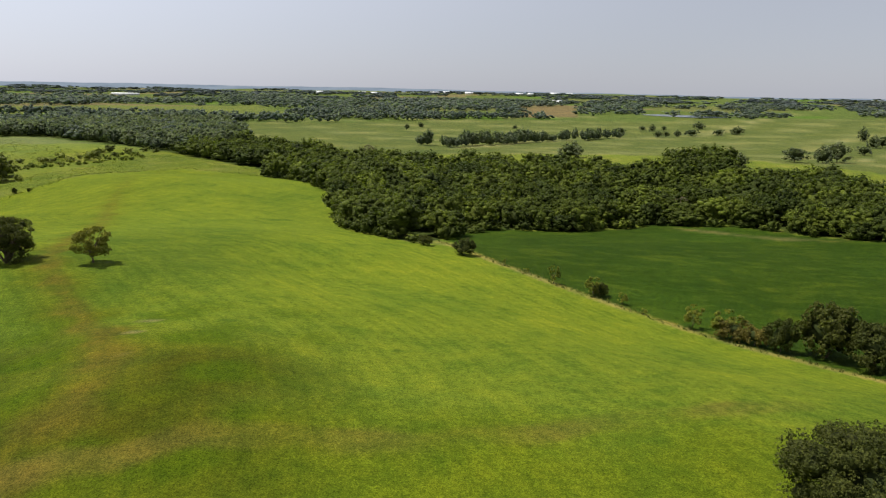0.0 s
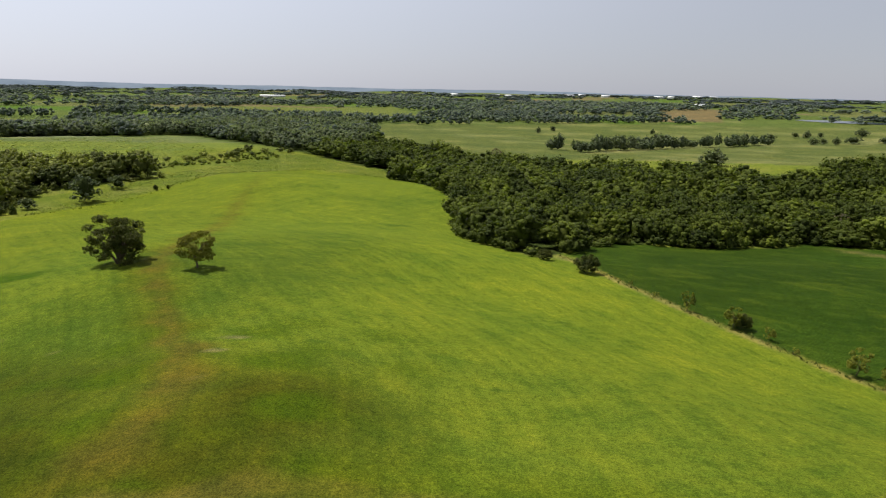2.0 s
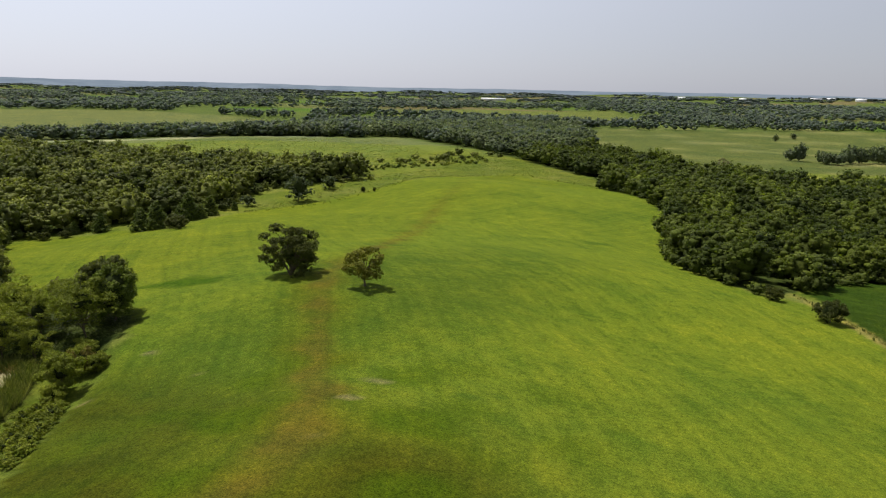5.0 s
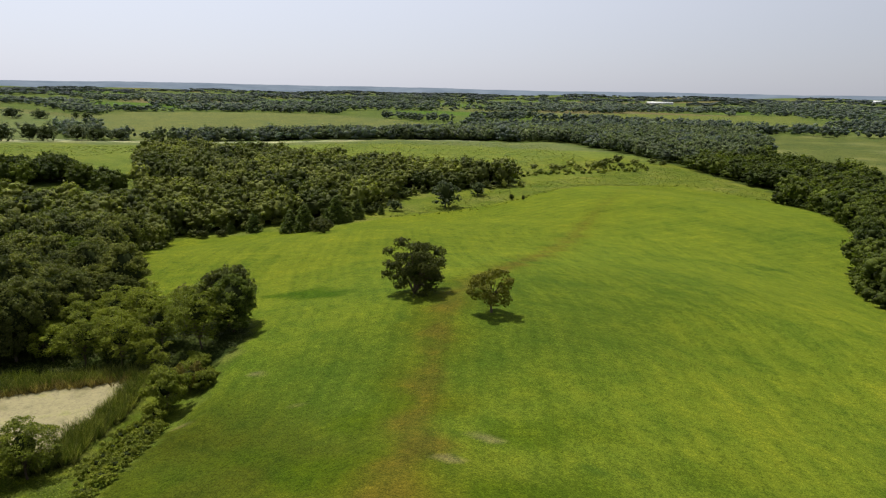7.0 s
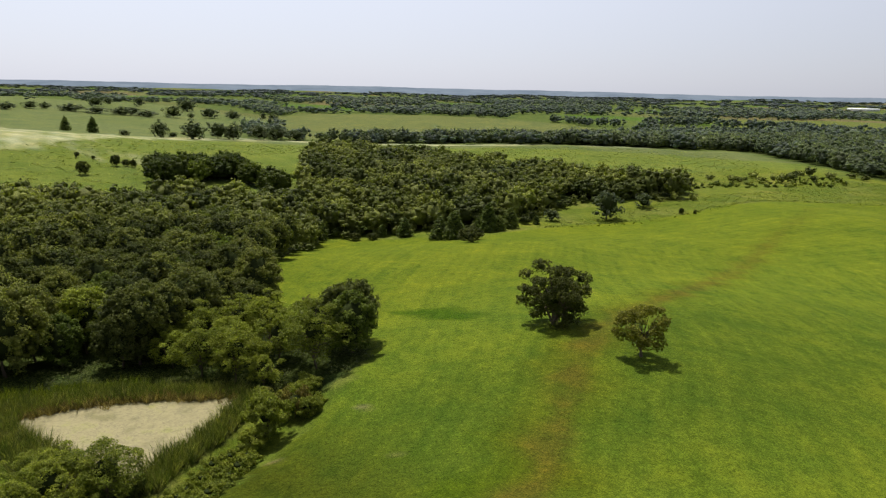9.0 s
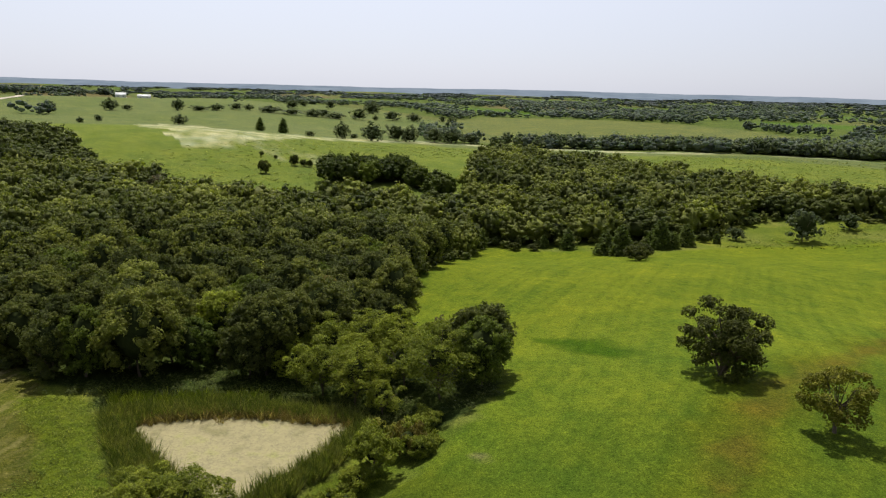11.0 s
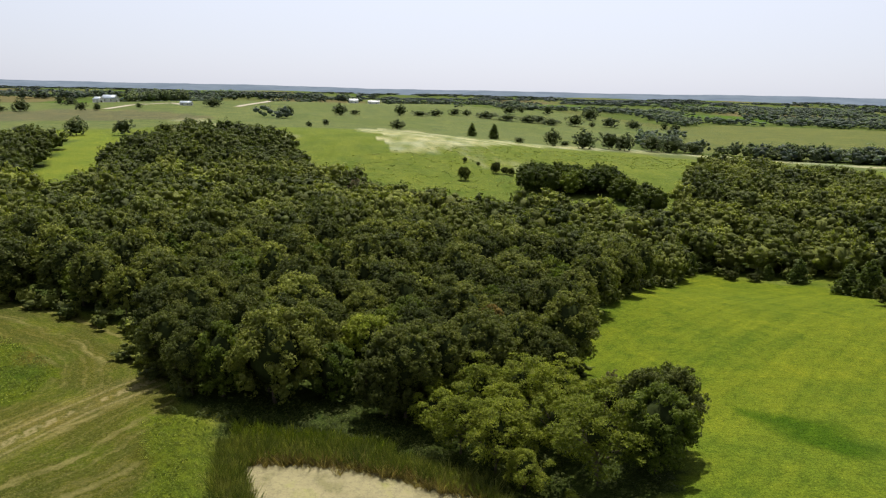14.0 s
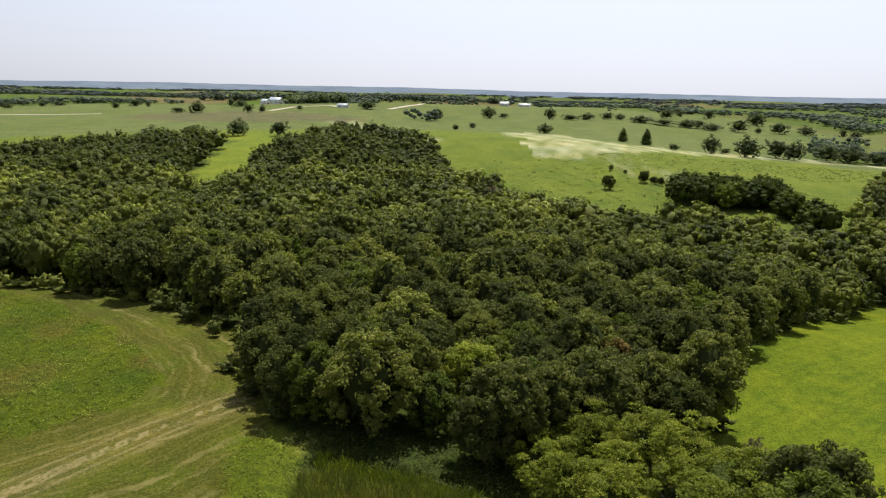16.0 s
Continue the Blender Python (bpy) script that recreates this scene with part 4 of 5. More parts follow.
place(tree("broad_tree", "broad dark-green tree standing in the mown meadow", "tree", "", 10.6, 9.0, 0.3, 90, 32000, 0.13, 88, M_LEAF_OAK, thick=0.4, core=0.6, limbs=12), 43.5, 63.5)

# loose trees and cedars before the wood's north end
for x, y, h, r in ((-245, 340, 17.5, 6.9), (-249, 372, 9.5, 4.6), (-257, 314, 7.0, 3.7)):
    use(tall_tree, x, y, h, r, 16.0, 6.0, "dark-green tree in rough grass before the wood", "trees before the wood")
for x, y, h, r in ((-257, 270, 7.2, 2.9), (-252, 275, 6.3, 2.5), (-253, 284, 8.4, 3.6), (-254, 301, 4.1, 1.7), (-293, 210, 7.6, 2.0), (-284, 235, 5.3, 2.1), (-276, 242, 7.9, 3.3), (-252, 244, 9.0, 4.2), (-245, 246, 10.9, 4.2), (-252, 270, 11.6, 4.0), (-250, 275, 6.6, 2.7)):
    use(cedar, x, y, h, r, 8.0, 2.6)
for x, y, h, r in ((-233, 246, 5.0, 4.4), (-221, 235, 4.8, 4.0), (-286, 222, 3.0, 2.6), (-282, 229, 2.6, 2.4), (-223, 368, 3.0, 1.2), (-216, 369, 2.2, 0.9)):
    use(shrub, x, y, h, r, 5.0, 3.2, "low green shrub at the meadow's far edge", "shrubs at the wood's edge")
# bushes on the pasture slope
for x, y, h, r in ((-467, 143, 2.6, 1.3), (-459, 150, 1.9, 1.1), (-437, 157, 5.5, 2.7), (-435, 162, 3.6, 2.2), (-432, 165, 3.9, 1.7), (-416, 137, 6.4, 3.1)):
    use(shrub, x, y, h, r, 5.0, 3.2, "dark bush on the pasture slope", "bushes on the slope")
# by the pond
copy_at(light_kinds[0], -98.5, 84.3, 1.0, (0.84, 0.74), 0, "small spreading tree beside the pond", "trees by the pond")
for x, y, wide, tall in ((-103.5, 79.3, 0.84, 0.66), (-98.3, 78.3, 0.86, 0.74), (-108, 77, 0.6, 0.46), (-93, 74.5, 0.8, 0.7)):
    copy_at(light_kinds[1], x, y, x, (wide, tall * 1.2), 0, "small bushy tree beside the pond", "trees by the pond")
pond_bush = tree("bush", "dense green bush beside the pond", "bush", "bushes by the pond", 6.0, 3.2, 0.1, 40, 6500, 0.125, 91, M_LEAF_LIGHT, shape="oak", thick=0.12, core=0.35, limbs=8, bough=0.65)
place(pond_bush, -104.3, 106.8, 0.4, (1.12, 1.3))
for x, y, wide, tall in ((-101.5, 103.5, 0.62, 0.62), (-105.3, 113.4, 0.65, 0.6), (-110.5, 114.8, 0.8, 0.75), (-112.5, 117.2, 0.7, 0.6)):
    copy_at(pond_bush, x, y, x, (wide, tall))
low_bush = tree("bush", "low light-green bush on the pond bank", "bush", "bushes on the pond bank", 2.0, 1.7, 0.0, 18, 1900, 0.1, 92, M_LEAF_LIGHT, shape="oak", thick=0.05, core=0.3, limbs=4, bough=0.7)
BANK = [(-98.9, 101.8, 1.1, 1.1), (-96.6, 99.6, 1.2, 1.2), (-94.4, 97.4, 1.1, 1.0), (-92.2, 95.8, 1.0, 0.8), (-90.0, 93.6, 1.0, 0.9), (-88, 91, 0.9, 0.8), (-86, 88.4, 1.0, 0.9), (-99.8, 97.2, 0.9, 1.0), (-97.2, 94.8, 0.9, 0.9),
        (-84, 85.4, 0.9, 0.8), (-95, 92.6, 0.8, 0.9), (-92.6, 90.6, 0.9, 0.9), (-107, 115.6, 1.1, 1.2), (-100.8, 100, 0.8, 0.9), (-89.5, 88.4, 0.9, 0.8), (-94.6, 95.2, 0.7, 0.7)]
for k, (x, y, wide, tall) in enumerate(BANK):
    if k:
        copy_at(low_bush, x, y, 2.1 * k, (wide, tall))
    else:
        place(low_bush, x, y, 0.0, (wide, tall))
copy_at(brown_shrub, -107.5, 112.6, 1.0, (0.6, 0.95), 0, "yellow-brown bush beside the pond", "bushes by the pond")
use(thin_shrub, -110, 110, 4.4, 2.6, 4.8, 2.4, "light-green bush beside the pond", "bushes by the pond")

# trees and hedgerows of the open pasture and the northern fields: x, y, height, radius
PASTURE_A = [(-1244, -840, 11, 8.8), (-1331, -836, 11, 6.7), (-1412, -857, 8, 14), (-1515, -884, 14, 5), (-1142, -569, 11, 5.6), (-1318, -639, 18, 11.8), (-1304, -605, 10.6, 4.1),
             (-961, -370, 9.2, 9.3), (-962, -345, 16, 9.7), (-1125, -368, 15, 5.7), (-1124, -353, 10.7, 8.7), (-970, -277, 13.8, 6.7), (-985, -264, 10, 4.1), (-1047, -233, 8, 4.8),
             (-1105, -149, 12.9, 12.5), (-981, -26, 15, 5.5), (-744, 23, 5.6, 3), (-791, 35, 8.3, 3.7), (-795, 108, 10.6, 7.7)]
PASTURE_B = [(-668, 213, 7, 4.7), (-687, 247, 16, 7.2), (-704, 263, 6.6, 4.9), (-690, 278, 18, 10), (-714, 309, 20, 10.5), (-710, 322, 17, 8.6), (-725, 355, 19, 11), (-725, 374, 15, 11), (-726, 396, 14, 10),
             (-1054, 33, 16, 9.7), (-1081, 53, 9, 8), (-1145, 119, 18, 8.4), (-1173, 149, 10, 12.9), (-1211, 177, 11, 11), (-1270, 213, 14, 11.6), (-1285, 235, 11, 8), (-1446, 337, 20, 14),
             (-1559, 381, 14, 8.5), (-1510, 427, 22, 10.9), (-1423, 492, 25, 16), (-1207, 405, 24, 16), (-1211, 435, 9, 5.2), (-1229, 471, 20, 16)]
PASTURE_C = [(-1220, 508, 15, 12), (-1201, 553, 14.8, 6.3), (-1213, 576, 11, 8.5), (-1475, 701, 11.8, 6.7), (-1260, 266, 12, 18), (-1236, 298, 12, 18), (-1225, 331, 13, 15), (-1234, 350, 16, 13),
             (-1202, 364, 11, 15), (-592, -97, 14, 7), (-597, -133, 14, 8), (-563, -154, 13, 8), (-523, -165, 13, 9), (-640, -60, 12, 7)]
NORTH_TREES = [(-59, 1109, 9.8, 3.5), (-40, 1176, 11, 4.6), (115, 1205, 7.7, 3.8), (327, 1206, 11.6, 5.2), (344, 1209, 12.6, 5.7), (369, 1228, 10.8, 4.8), (315, 1074, 9.5, 6.3), (328, 1076, 11, 5),
               (345, 1078, 11, 5), (376, 1108, 12.5, 10.8), (448, 1284, 13, 10), (425, 1128, 11.8, 8.8), (460, 1145, 13.8, 9.8), (270, 1116, 14, 7.4), (216, 527, 10.7, 6.6), (288, 592, 14.8, 9.8),
               (318, 605, 14.7, 7), (345, 634, 22, 12), (581, 1008, 20, 6.7), (441, 760, 12, 7.4), (519, 878, 15.6, 6.9), (538, 890, 17.9, 10.4), (105, 604, 13.7, 10)]
for some, label, group in ((PASTURE_A + PASTURE_B + PASTURE_C, "", ""), (NORTH_TREES, "dark-green tree standing in a far grass field", "trees in the north field")):
    for k, (x, y, h, r) in enumerate(some):
        if k % 2:
            use(tall_tree, x, y, h, r, 16.0, 6.0, label or "tall dark-green tree standing in open pasture", group or "trees in the pasture")
        else:
            use(round_tree, x, y, h, r, 12.0, 6.0, label or "round dark-green tree standing in open pasture", group or "trees in the pasture")
for x, y, h, r in ((-759, 182, 12.2, 4.3), (-731, 200, 13.3, 4.6)):
    use(cedar, x, y, h, r, 8.0, 2.6, "conical cedar standing alone in the pasture", "trees in the pasture")


def wood_stuff(name, label, spots, sprays, leaf, seed, height=(9.5, 15.5), radius=(3.8, 5.6), lobes=20, facets=(3, 6), low=0.1, mat=None, category="wood", dark=None):
    """Trees too many to count, as one mesh: domed crowns with rounded boughs and loose sprays, each crown with its own tint."""
    rng = np.random.default_rng(seed)
    forms = []
    for k in range(8):
        v, f, c, rad = crown_arrays(1.0, low, 0.5, lobes, max(sprays, 4), leaf / 10.0, rng, "round", 0.5, 1.3 + (2.0 / lobes if lobes > 6 else 1.3), 0.4)
        bv, bt, bq = boughs(c, rad * (0.8 if sprays else 1.0), facets[0], facets[1], rng)
        cv, ct, cq = ball((0.35, 0.35, 0.38), (0, 0, 0.47), 4, 7, rng)
        forms.append((v, f, bv, bt, bq, cv, ct, cq))
    verts, leaves, quads, inside_t, inside_q, tint, n = [], [], [], [], [], [], 0
    z = level(spots[:, 0], spots[:, 1])
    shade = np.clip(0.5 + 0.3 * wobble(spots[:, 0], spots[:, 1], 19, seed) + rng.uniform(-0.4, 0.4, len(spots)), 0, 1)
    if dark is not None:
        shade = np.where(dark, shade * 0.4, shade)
    for (x, y), zz, t in zip(spots, z, shade):
        v, f, bv, bt, bq, cv, ct, cq = forms[rng.integers(8)]
        h, r, a = rng.uniform(*height), rng.uniform(*radius) * 2, rng.uniform(0, 6.28)
        rot = np.array([[math.cos(a), -math.sin(a), 0], [math.sin(a), math.cos(a), 0], [0, 0, 1]])
        w = np.concatenate(([v] if sprays else []) + [bv] + ([cv] if lobes > 6 else []))
        w = (w * (r, r, h)) @ rot.T + (x, y, zz)
        verts.append(w)
        tint.append(np.full(len(w), t))
        if sprays:
            leaves.append(f + n)
            n += len(v)
        leaves.append(bt + n)
        quads.append(bq + n)
        n += len(bv)
        if lobes > 6:
            inside_t.append(ct + n)
            inside_q.append(cq + n)
            n += len(cv)
    groups = [np.concatenate(g) for g in (leaves, quads, inside_t, inside_q) if g]
    me = quick_mesh(name, np.concatenate(verts), groups)
    me.polygons.foreach_set("use_smooth", np.ones(len(me.polygons), bool))
    put_attr(me, "tint", np.concatenate(tint))
    me.materials.append(mat or M_LEAF_WOOD)
    return tagged(new(name, me), label, category, kind="stuff")


def along(line, gap, spread, seed):
    """Uneven spots along a line in the plan."""
    rng = np.random.default_rng(seed)
    out = []
    for (x0, y0), (x1, y1) in zip(line, line[1:]):
        n = max(1, int(math.hypot(x1 - x0, y1 - y0) / gap))
        for k in range(n):
            t = (k + rng.uniform(0, 1)) / n
            out.append((x0 + (x1 - x0) * t + rng.normal() * spread, y0 + (y1 - y0) * t + rng.normal() * spread))
    return np.array(out)


right = scatter(RIGHT_WOOD, 11.4, 4)
dist_right = np.hypot(right[:, 0], right[:, 1] - 30)
rest = left[SINGLE:]
reach = np.hypot(rest[:, 0] + 50, rest[:, 1] - 100)
far_left = scatter(LEFT_WOOD, 10.2, 33)
far_left = far_left[away(GLADE, far_left[:, 0], far_left[:, 1]) > 18]
far_left = far_left[np.hypot(far_left[:, 0] + 50, far_left[:, 1] - 100) >= 250]
wood_stuff("left_wood", "dense dark-green broad-leaved wood", rest[reach < 250], 580, 0.34, 21, (9.5, 15), (4.7, 6.4), 26, (3, 5))
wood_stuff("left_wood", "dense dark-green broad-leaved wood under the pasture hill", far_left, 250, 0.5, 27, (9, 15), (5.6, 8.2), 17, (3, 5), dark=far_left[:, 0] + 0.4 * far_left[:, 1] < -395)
wood_stuff("right_wood_edge", "dense dark-green broad-leaved wood beside the crop field", right[dist_right < 400], 500, 0.4, 22, (7.5, 15), (5.6, 8.8), 28, (3, 5), mat=M_LEAF_VALLEY)
wood_stuff("right_wood", "dense dark-green broad-leaved wood in the valley", right[dist_right >= 400], 160, 0.56, 23, (8, 15.5), (6.0, 9.2), 15, (3, 5), mat=M_LEAF_VALLEY)
wood_stuff("slope_trees", "clump of dark-green trees on the pasture slope", np.concatenate([scatter(SLOPE_CLUMP, 7.5, 9), scatter(SLOPE_KNOT, 7.5, 10)]), 330, 0.46, 26, (8, 13), (4.6, 6.6), 22, mat=M_LEAF_VALLEY)
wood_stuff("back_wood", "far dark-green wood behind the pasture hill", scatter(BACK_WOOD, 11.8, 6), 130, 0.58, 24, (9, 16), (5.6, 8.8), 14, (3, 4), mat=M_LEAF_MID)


def far_spots():
    """Woods of the far country: clumps by a broad pattern, kept out of the open fields."""
    rng = np.random.default_rng(15)
    spots = []
    for lo, hi, gap in ((700, 1500, 16.5), (1500, 2600, 31), (2600, 4300, 58)):
        n = int((hi - lo) * 3.02 * (hi + lo) / 2 / (gap * gap))
        r = np.sqrt(rng.uniform(lo * lo, hi * hi, n))
        a = rng.uniform(radians(-38), radians(135), n)
        x, y = -50 - r * np.sin(a), 80 + r * np.cos(a)
        w = wobble(x, y, 150, 2) + 0.6 * wobble(x, y, 420, 5) + 0.25 * wobble(x, y, 40, 1)
        for f in (NORTH_FIELD, FAR_FIELD, WEST_FIELD, LAKE, BROWN_FIELD):
            w = np.where(inside(f, x, y), w - 2.2, w)
        w = np.where(inside(WEST_PASTURE, x, y), w - 1.75, w)
        k = w > -0.1
        spots.append(np.stack([x[k], y[k]], 1))
    return spots


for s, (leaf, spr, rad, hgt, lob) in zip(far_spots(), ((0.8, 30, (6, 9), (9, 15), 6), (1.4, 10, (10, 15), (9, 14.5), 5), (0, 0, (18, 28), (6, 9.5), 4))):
    wood_stuff("far_woods", "distant woods and hedgerows, tinted blue for haze", s, spr, leaf, 40 + spr, hgt, rad, lob, (3, 4), mat=M_LEAF_FAR if spr else M_LEAF_FARTHEST)

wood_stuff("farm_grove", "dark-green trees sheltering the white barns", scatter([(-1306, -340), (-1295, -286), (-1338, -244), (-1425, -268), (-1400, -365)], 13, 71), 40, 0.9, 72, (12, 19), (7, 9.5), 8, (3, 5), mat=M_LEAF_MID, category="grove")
wood_stuff("far_belt", "long belt of trees beyond the farms, tinted blue for haze", along([(-2137, -880), (-2190, -832), (-2405, -826), (-2400, -640), (-2461, -491), (-2541, -390), (-2594, -240), (-2646, -5)], 9, 26, 73), 8, 1.6, 74, (13, 22), (10, 15), 6, (3, 5), mat=M_LEAF_FAR, category="wood")
HEDGE = [(-32, 765), (7, 744), (45, 805), (90, 875), (145, 946), (190, 988), (244, 1045)]
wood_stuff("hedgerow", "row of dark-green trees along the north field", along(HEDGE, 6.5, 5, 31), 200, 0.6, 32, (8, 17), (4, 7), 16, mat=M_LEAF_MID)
# undergrowth where the woods meet the open ground
wood_stuff("undergrowth", "low bushes at the wood's edge", along([(-146, 64), (-157, 56), (-179, 47), (-198, 22), (-208, -1), (-214, -34), (-250, -132)], 2.6, 1.6, 33), 60, 0.5, 34, (1.5, 4.5), (1.2, 2.6), 8, (3, 5), 0.0, category="undergrowth")
wood_stuff("undergrowth", "low bushes at the wood's edge", along([(-165, 129), (-186, 135), (-214, 149), (-252, 176), (-290, 205), (-297, 216), (-277, 256), (-258, 272), (-261, 300), (-270, 318), (-279, 345), (-274, 362), (-267, 378), (-253, 394), (-238, 406)], 2.8, 1.6, 35), 60, 0.55, 36, (1.5, 5), (1.4, 3.0), 8, (3, 5), 0.0, category="undergrowth")
wood_stuff("undergrowth", "low bushes at the wood's edge", along([(-8, 241), (-20, 250), (-33, 263), (-41, 285), (-52, 350), (-62, 402), (-95, 480), (-127, 504)], 3.0, 1.4, 37), 60, 0.6, 38, (2, 6), (1.6, 3.2), 8, (3, 5), 0.0, mat=M_LEAF_VALLEY, category="undergrowth")
wood_stuff("undergrowth", "low bushes at the wood's edge", along([(0, 258), (5, 281), (23, 317), (56, 326), (107, 365), (147, 358), (171, 321), (190, 302), (230, 292), (330, 266)], 3.0, 1.4, 39), 60, 0.6, 41, (2, 6), (1.6, 3.2), 8, (3, 5), 0.0, mat=M_LEAF_VALLEY, category="undergrowth")
wood_stuff("scrub", "loose green scrub in the saddle behind the ridge", scatter([(-284, 430), (-278, 470), (-275, 530), (-266, 577), (-250, 600), (-235, 560), (-258, 520), (-266, 470), (-262, 430)], 6.5, 42, 0.9), 60, 0.6, 43, (0.8, 3.6), (0.8, 2.4), 8, (3, 5), 0.0, mat=M_WEED, category="scrub")
wood_stuff("scrub", "loose green scrub in the saddle behind the ridge", along([(-300, 500), (-290, 530), (-275, 575), (-262, 612)], 5, 9, 44), 110, 0.9, 45, (2.5, 7), (2.0, 4.2), 8, (3, 5), 0.0, category="scrub")


def tufts(name, label, category, spots, mat, height, width, blades, seed, lean=0.35):
    """Upright blades in tufts, as one mesh."""
    rng = np.random.default_rng(seed)
    n = len(spots) * blades
    base = np.repeat(np.column_stack([spots, level(spots[:, 0], spots[:, 1])]), blades, 0)
    base[:, :2] += rng.normal(size=(n, 2)) * width * 2.2
    a = rng.uniform(0, 6.283, n)
    h = rng.uniform(*height, n) * np.repeat(rng.uniform(0.75, 1.2, len(spots)), blades)
    side = np.stack([np.cos(a), np.sin(a), 0 * a], 1) * width * rng.uniform(0.6, 1.3, (n, 1))
    tip = base + np.stack([rng.normal(size=n) * lean * h, rng.normal(size=n) * lean * h, h], 1)
    mid = base + (tip - base) * 0.6 + (0, 0, 0.06)
    v = np.stack([base - side * 0.6 - (0, 0, 0.1), base + side * 0.6 - (0, 0, 0.1), mid + side, tip, mid - side], 1).reshape(-1, 3)
    me = quick_mesh(name, v, np.arange(5 * n).reshape(n, 5))
    put_attr(me, "tint", np.repeat(np.repeat(rng.uniform(0, 1, len(spots)), blades), 5))
    me.materials.append(mat)
    return tagged(new(name, me), label, category, kind="stuff")


def ring_spots(outer, inner, gap, seed, jitter=0.5):
    s = scatter(outer, gap, seed, jitter)
    return s[~inside(inner, s[:, 0], s[:, 1])]


tufts("reeds", "tall green reeds round the pond", "reeds", ring_spots(REED_EDGE, POND_EDGE, 0.7, 51), M_REED, (1.3, 2.9), 0.034, 26, 52, 0.3)
tufts("tall_weeds", "bright green tall weeds behind the reeds", "weeds", along([(-136.2, 74), (-135.6, 79), (-135, 85), (-133.4, 91), (-131, 96)], 0.1, 0.9, 101), M_WEED, (1.2, 2.6), 0.04, 14, 102, 0.3)
tufts("dry_reeds", "straw-coloured dry reeds at the water's edge", "reeds", along(POND_EDGE[1:10], 0.13, 0.6, 61), M_DRY, (0.8, 2.1), 0.05, 12, 62, 0.45)


def tints(spots, size, rng):
    """Shades that drift over the ground from patch to patch."""
    return np.clip(0.5 + 0.32 * wobble(spots[:, 0], spots[:, 1], size, 5) + rng.uniform(-0.28, 0.28, len(spots)), 0, 1)


def low_clumps(name, label, category, spots, mat, height, spread, leaf, sprays, seed):
    """Low leafy clumps, as one mesh."""
    rng = np.random.default_rng(seed)
    n = len(spots) * sprays
    big = np.repeat(rng.uniform(0.6, 1.3, len(spots)), sprays)
    d = rng.normal(size=(n, 3))
    d /= np.linalg.norm(d, axis=1, keepdims=True)
    d[:, 2] = np.abs(d[:, 2])
    c = np.repeat(np.column_stack([spots, level(spots[:, 0], spots[:, 1])]), sprays, 0) + d * (big[:, None] * (spread, spread, height))
    v, f = leaf_blades(c, d + (0, 0, 1.1) + rng.normal(size=(n, 3)) * 0.35, leaf, rng)
    me = quick_mesh(name, v, f)
    put_attr(me, "tint", np.repeat(np.repeat(tints(spots, 9, rng), sprays), 3))
    me.materials.append(mat)
    return tagged(new(name, me), label, category, kind="stuff")


low_clumps("undergrowth", "low leafy growth under the trees by the pond", "undergrowth", scatter(UNDERSTORY, 1.5, 67, 0.8), M_LEAF_SHADED, 0.9, 0.9, 0.17, 24, 68)
low_clumps("undergrowth", "leafy growth between the pond and the wood", "undergrowth", along(UNDERWOOD, 0.5, 1.4, 63), M_LEAF_SHADED, 1.3, 0.8, 0.16, 40, 64)
low_clumps("pond_weeds", "rank bright-green weeds beside the pond", "weeds", ring_spots(POND_WEEDS, REED_EDGE, 0.9, 53, 0.95), M_WEED, 0.35, 0.7, 0.1, 18, 54)
low_clumps("field_weeds", "rank green weeds left uncut in the hayfield", "weeds", scatter(WEEDS, 1.3, 55, 0.95), M_WEED, 0.55, 0.9, 0.15, 14, 56)
fence_line = along([(-2, 252), (17, 216), (32, 198.5), (43, 188.5), (59.5, 172), (69.5, 160), (78.5, 149), (96, 120)], 0.7, 0.8, 57)
tufts("rank_grass", "dry rank grass along the crop field", "grass", fence_line, M_REED, (0.3, 0.8), 0.06, 7, 58)
BELT = [(-219, 374), (-208, 452), (-199, 508), (-165, 514), (-126, 504), (-138, 548), (-166, 550), (-200, 585), (-232, 615), (-252, 580), (-254, 520), (-244, 450), (-246, 408), (-258, 372), (-252, 335), (-262, 318), (-246, 298), (-238, 338)]
low_clumps("rough_grass", "tussocky rough grass and weeds behind the mown meadow", "grass", scatter(BELT, 3.0, 93, 0.9), M_WEED, 0.55, 1.3, 0.3, 9, 94)
low_clumps("pasture_weeds", "weedy tussocks on the pasture hill", "weeds", scatter([(-440, 380), (-300, 410), (-275, 470), (-280, 560), (-330, 620), (-420, 700), (-500, 600), (-560, 520), (-480, 420)], 7, 95, 0.9), M_WEED, 0.7, 1.8, 0.5, 8, 96)
low_clumps("pasture_weeds", "weedy tussocks on the pasture slope", "weeds", scatter([(-400, 80), (-380, 150), (-400, 172), (-455, 185), (-460, 225), (-520, 330), (-600, 420), (-640, 330), (-560, 180), (-500, 110), (-470, 70)], 7, 97, 0.9), M_WEED, 0.7, 1.8, 0.5, 8, 98)
edge_weeds = along([(-126, 503), (-183, 515), (-204, 480), (-212, 430), (-217, 395), (-222, 368), (-238, 335), (-248, 300)], 2.6, 0.8, 99)
low_clumps("edge_weeds", "dark weeds left standing along the meadow's far edge", "weeds", edge_weeds[np.random.default_rng(4).uniform(size=len(edge_weeds)) < 0.7], M_LEAF_VALLEY, 0.9, 0.7, 0.22, 12, 100)
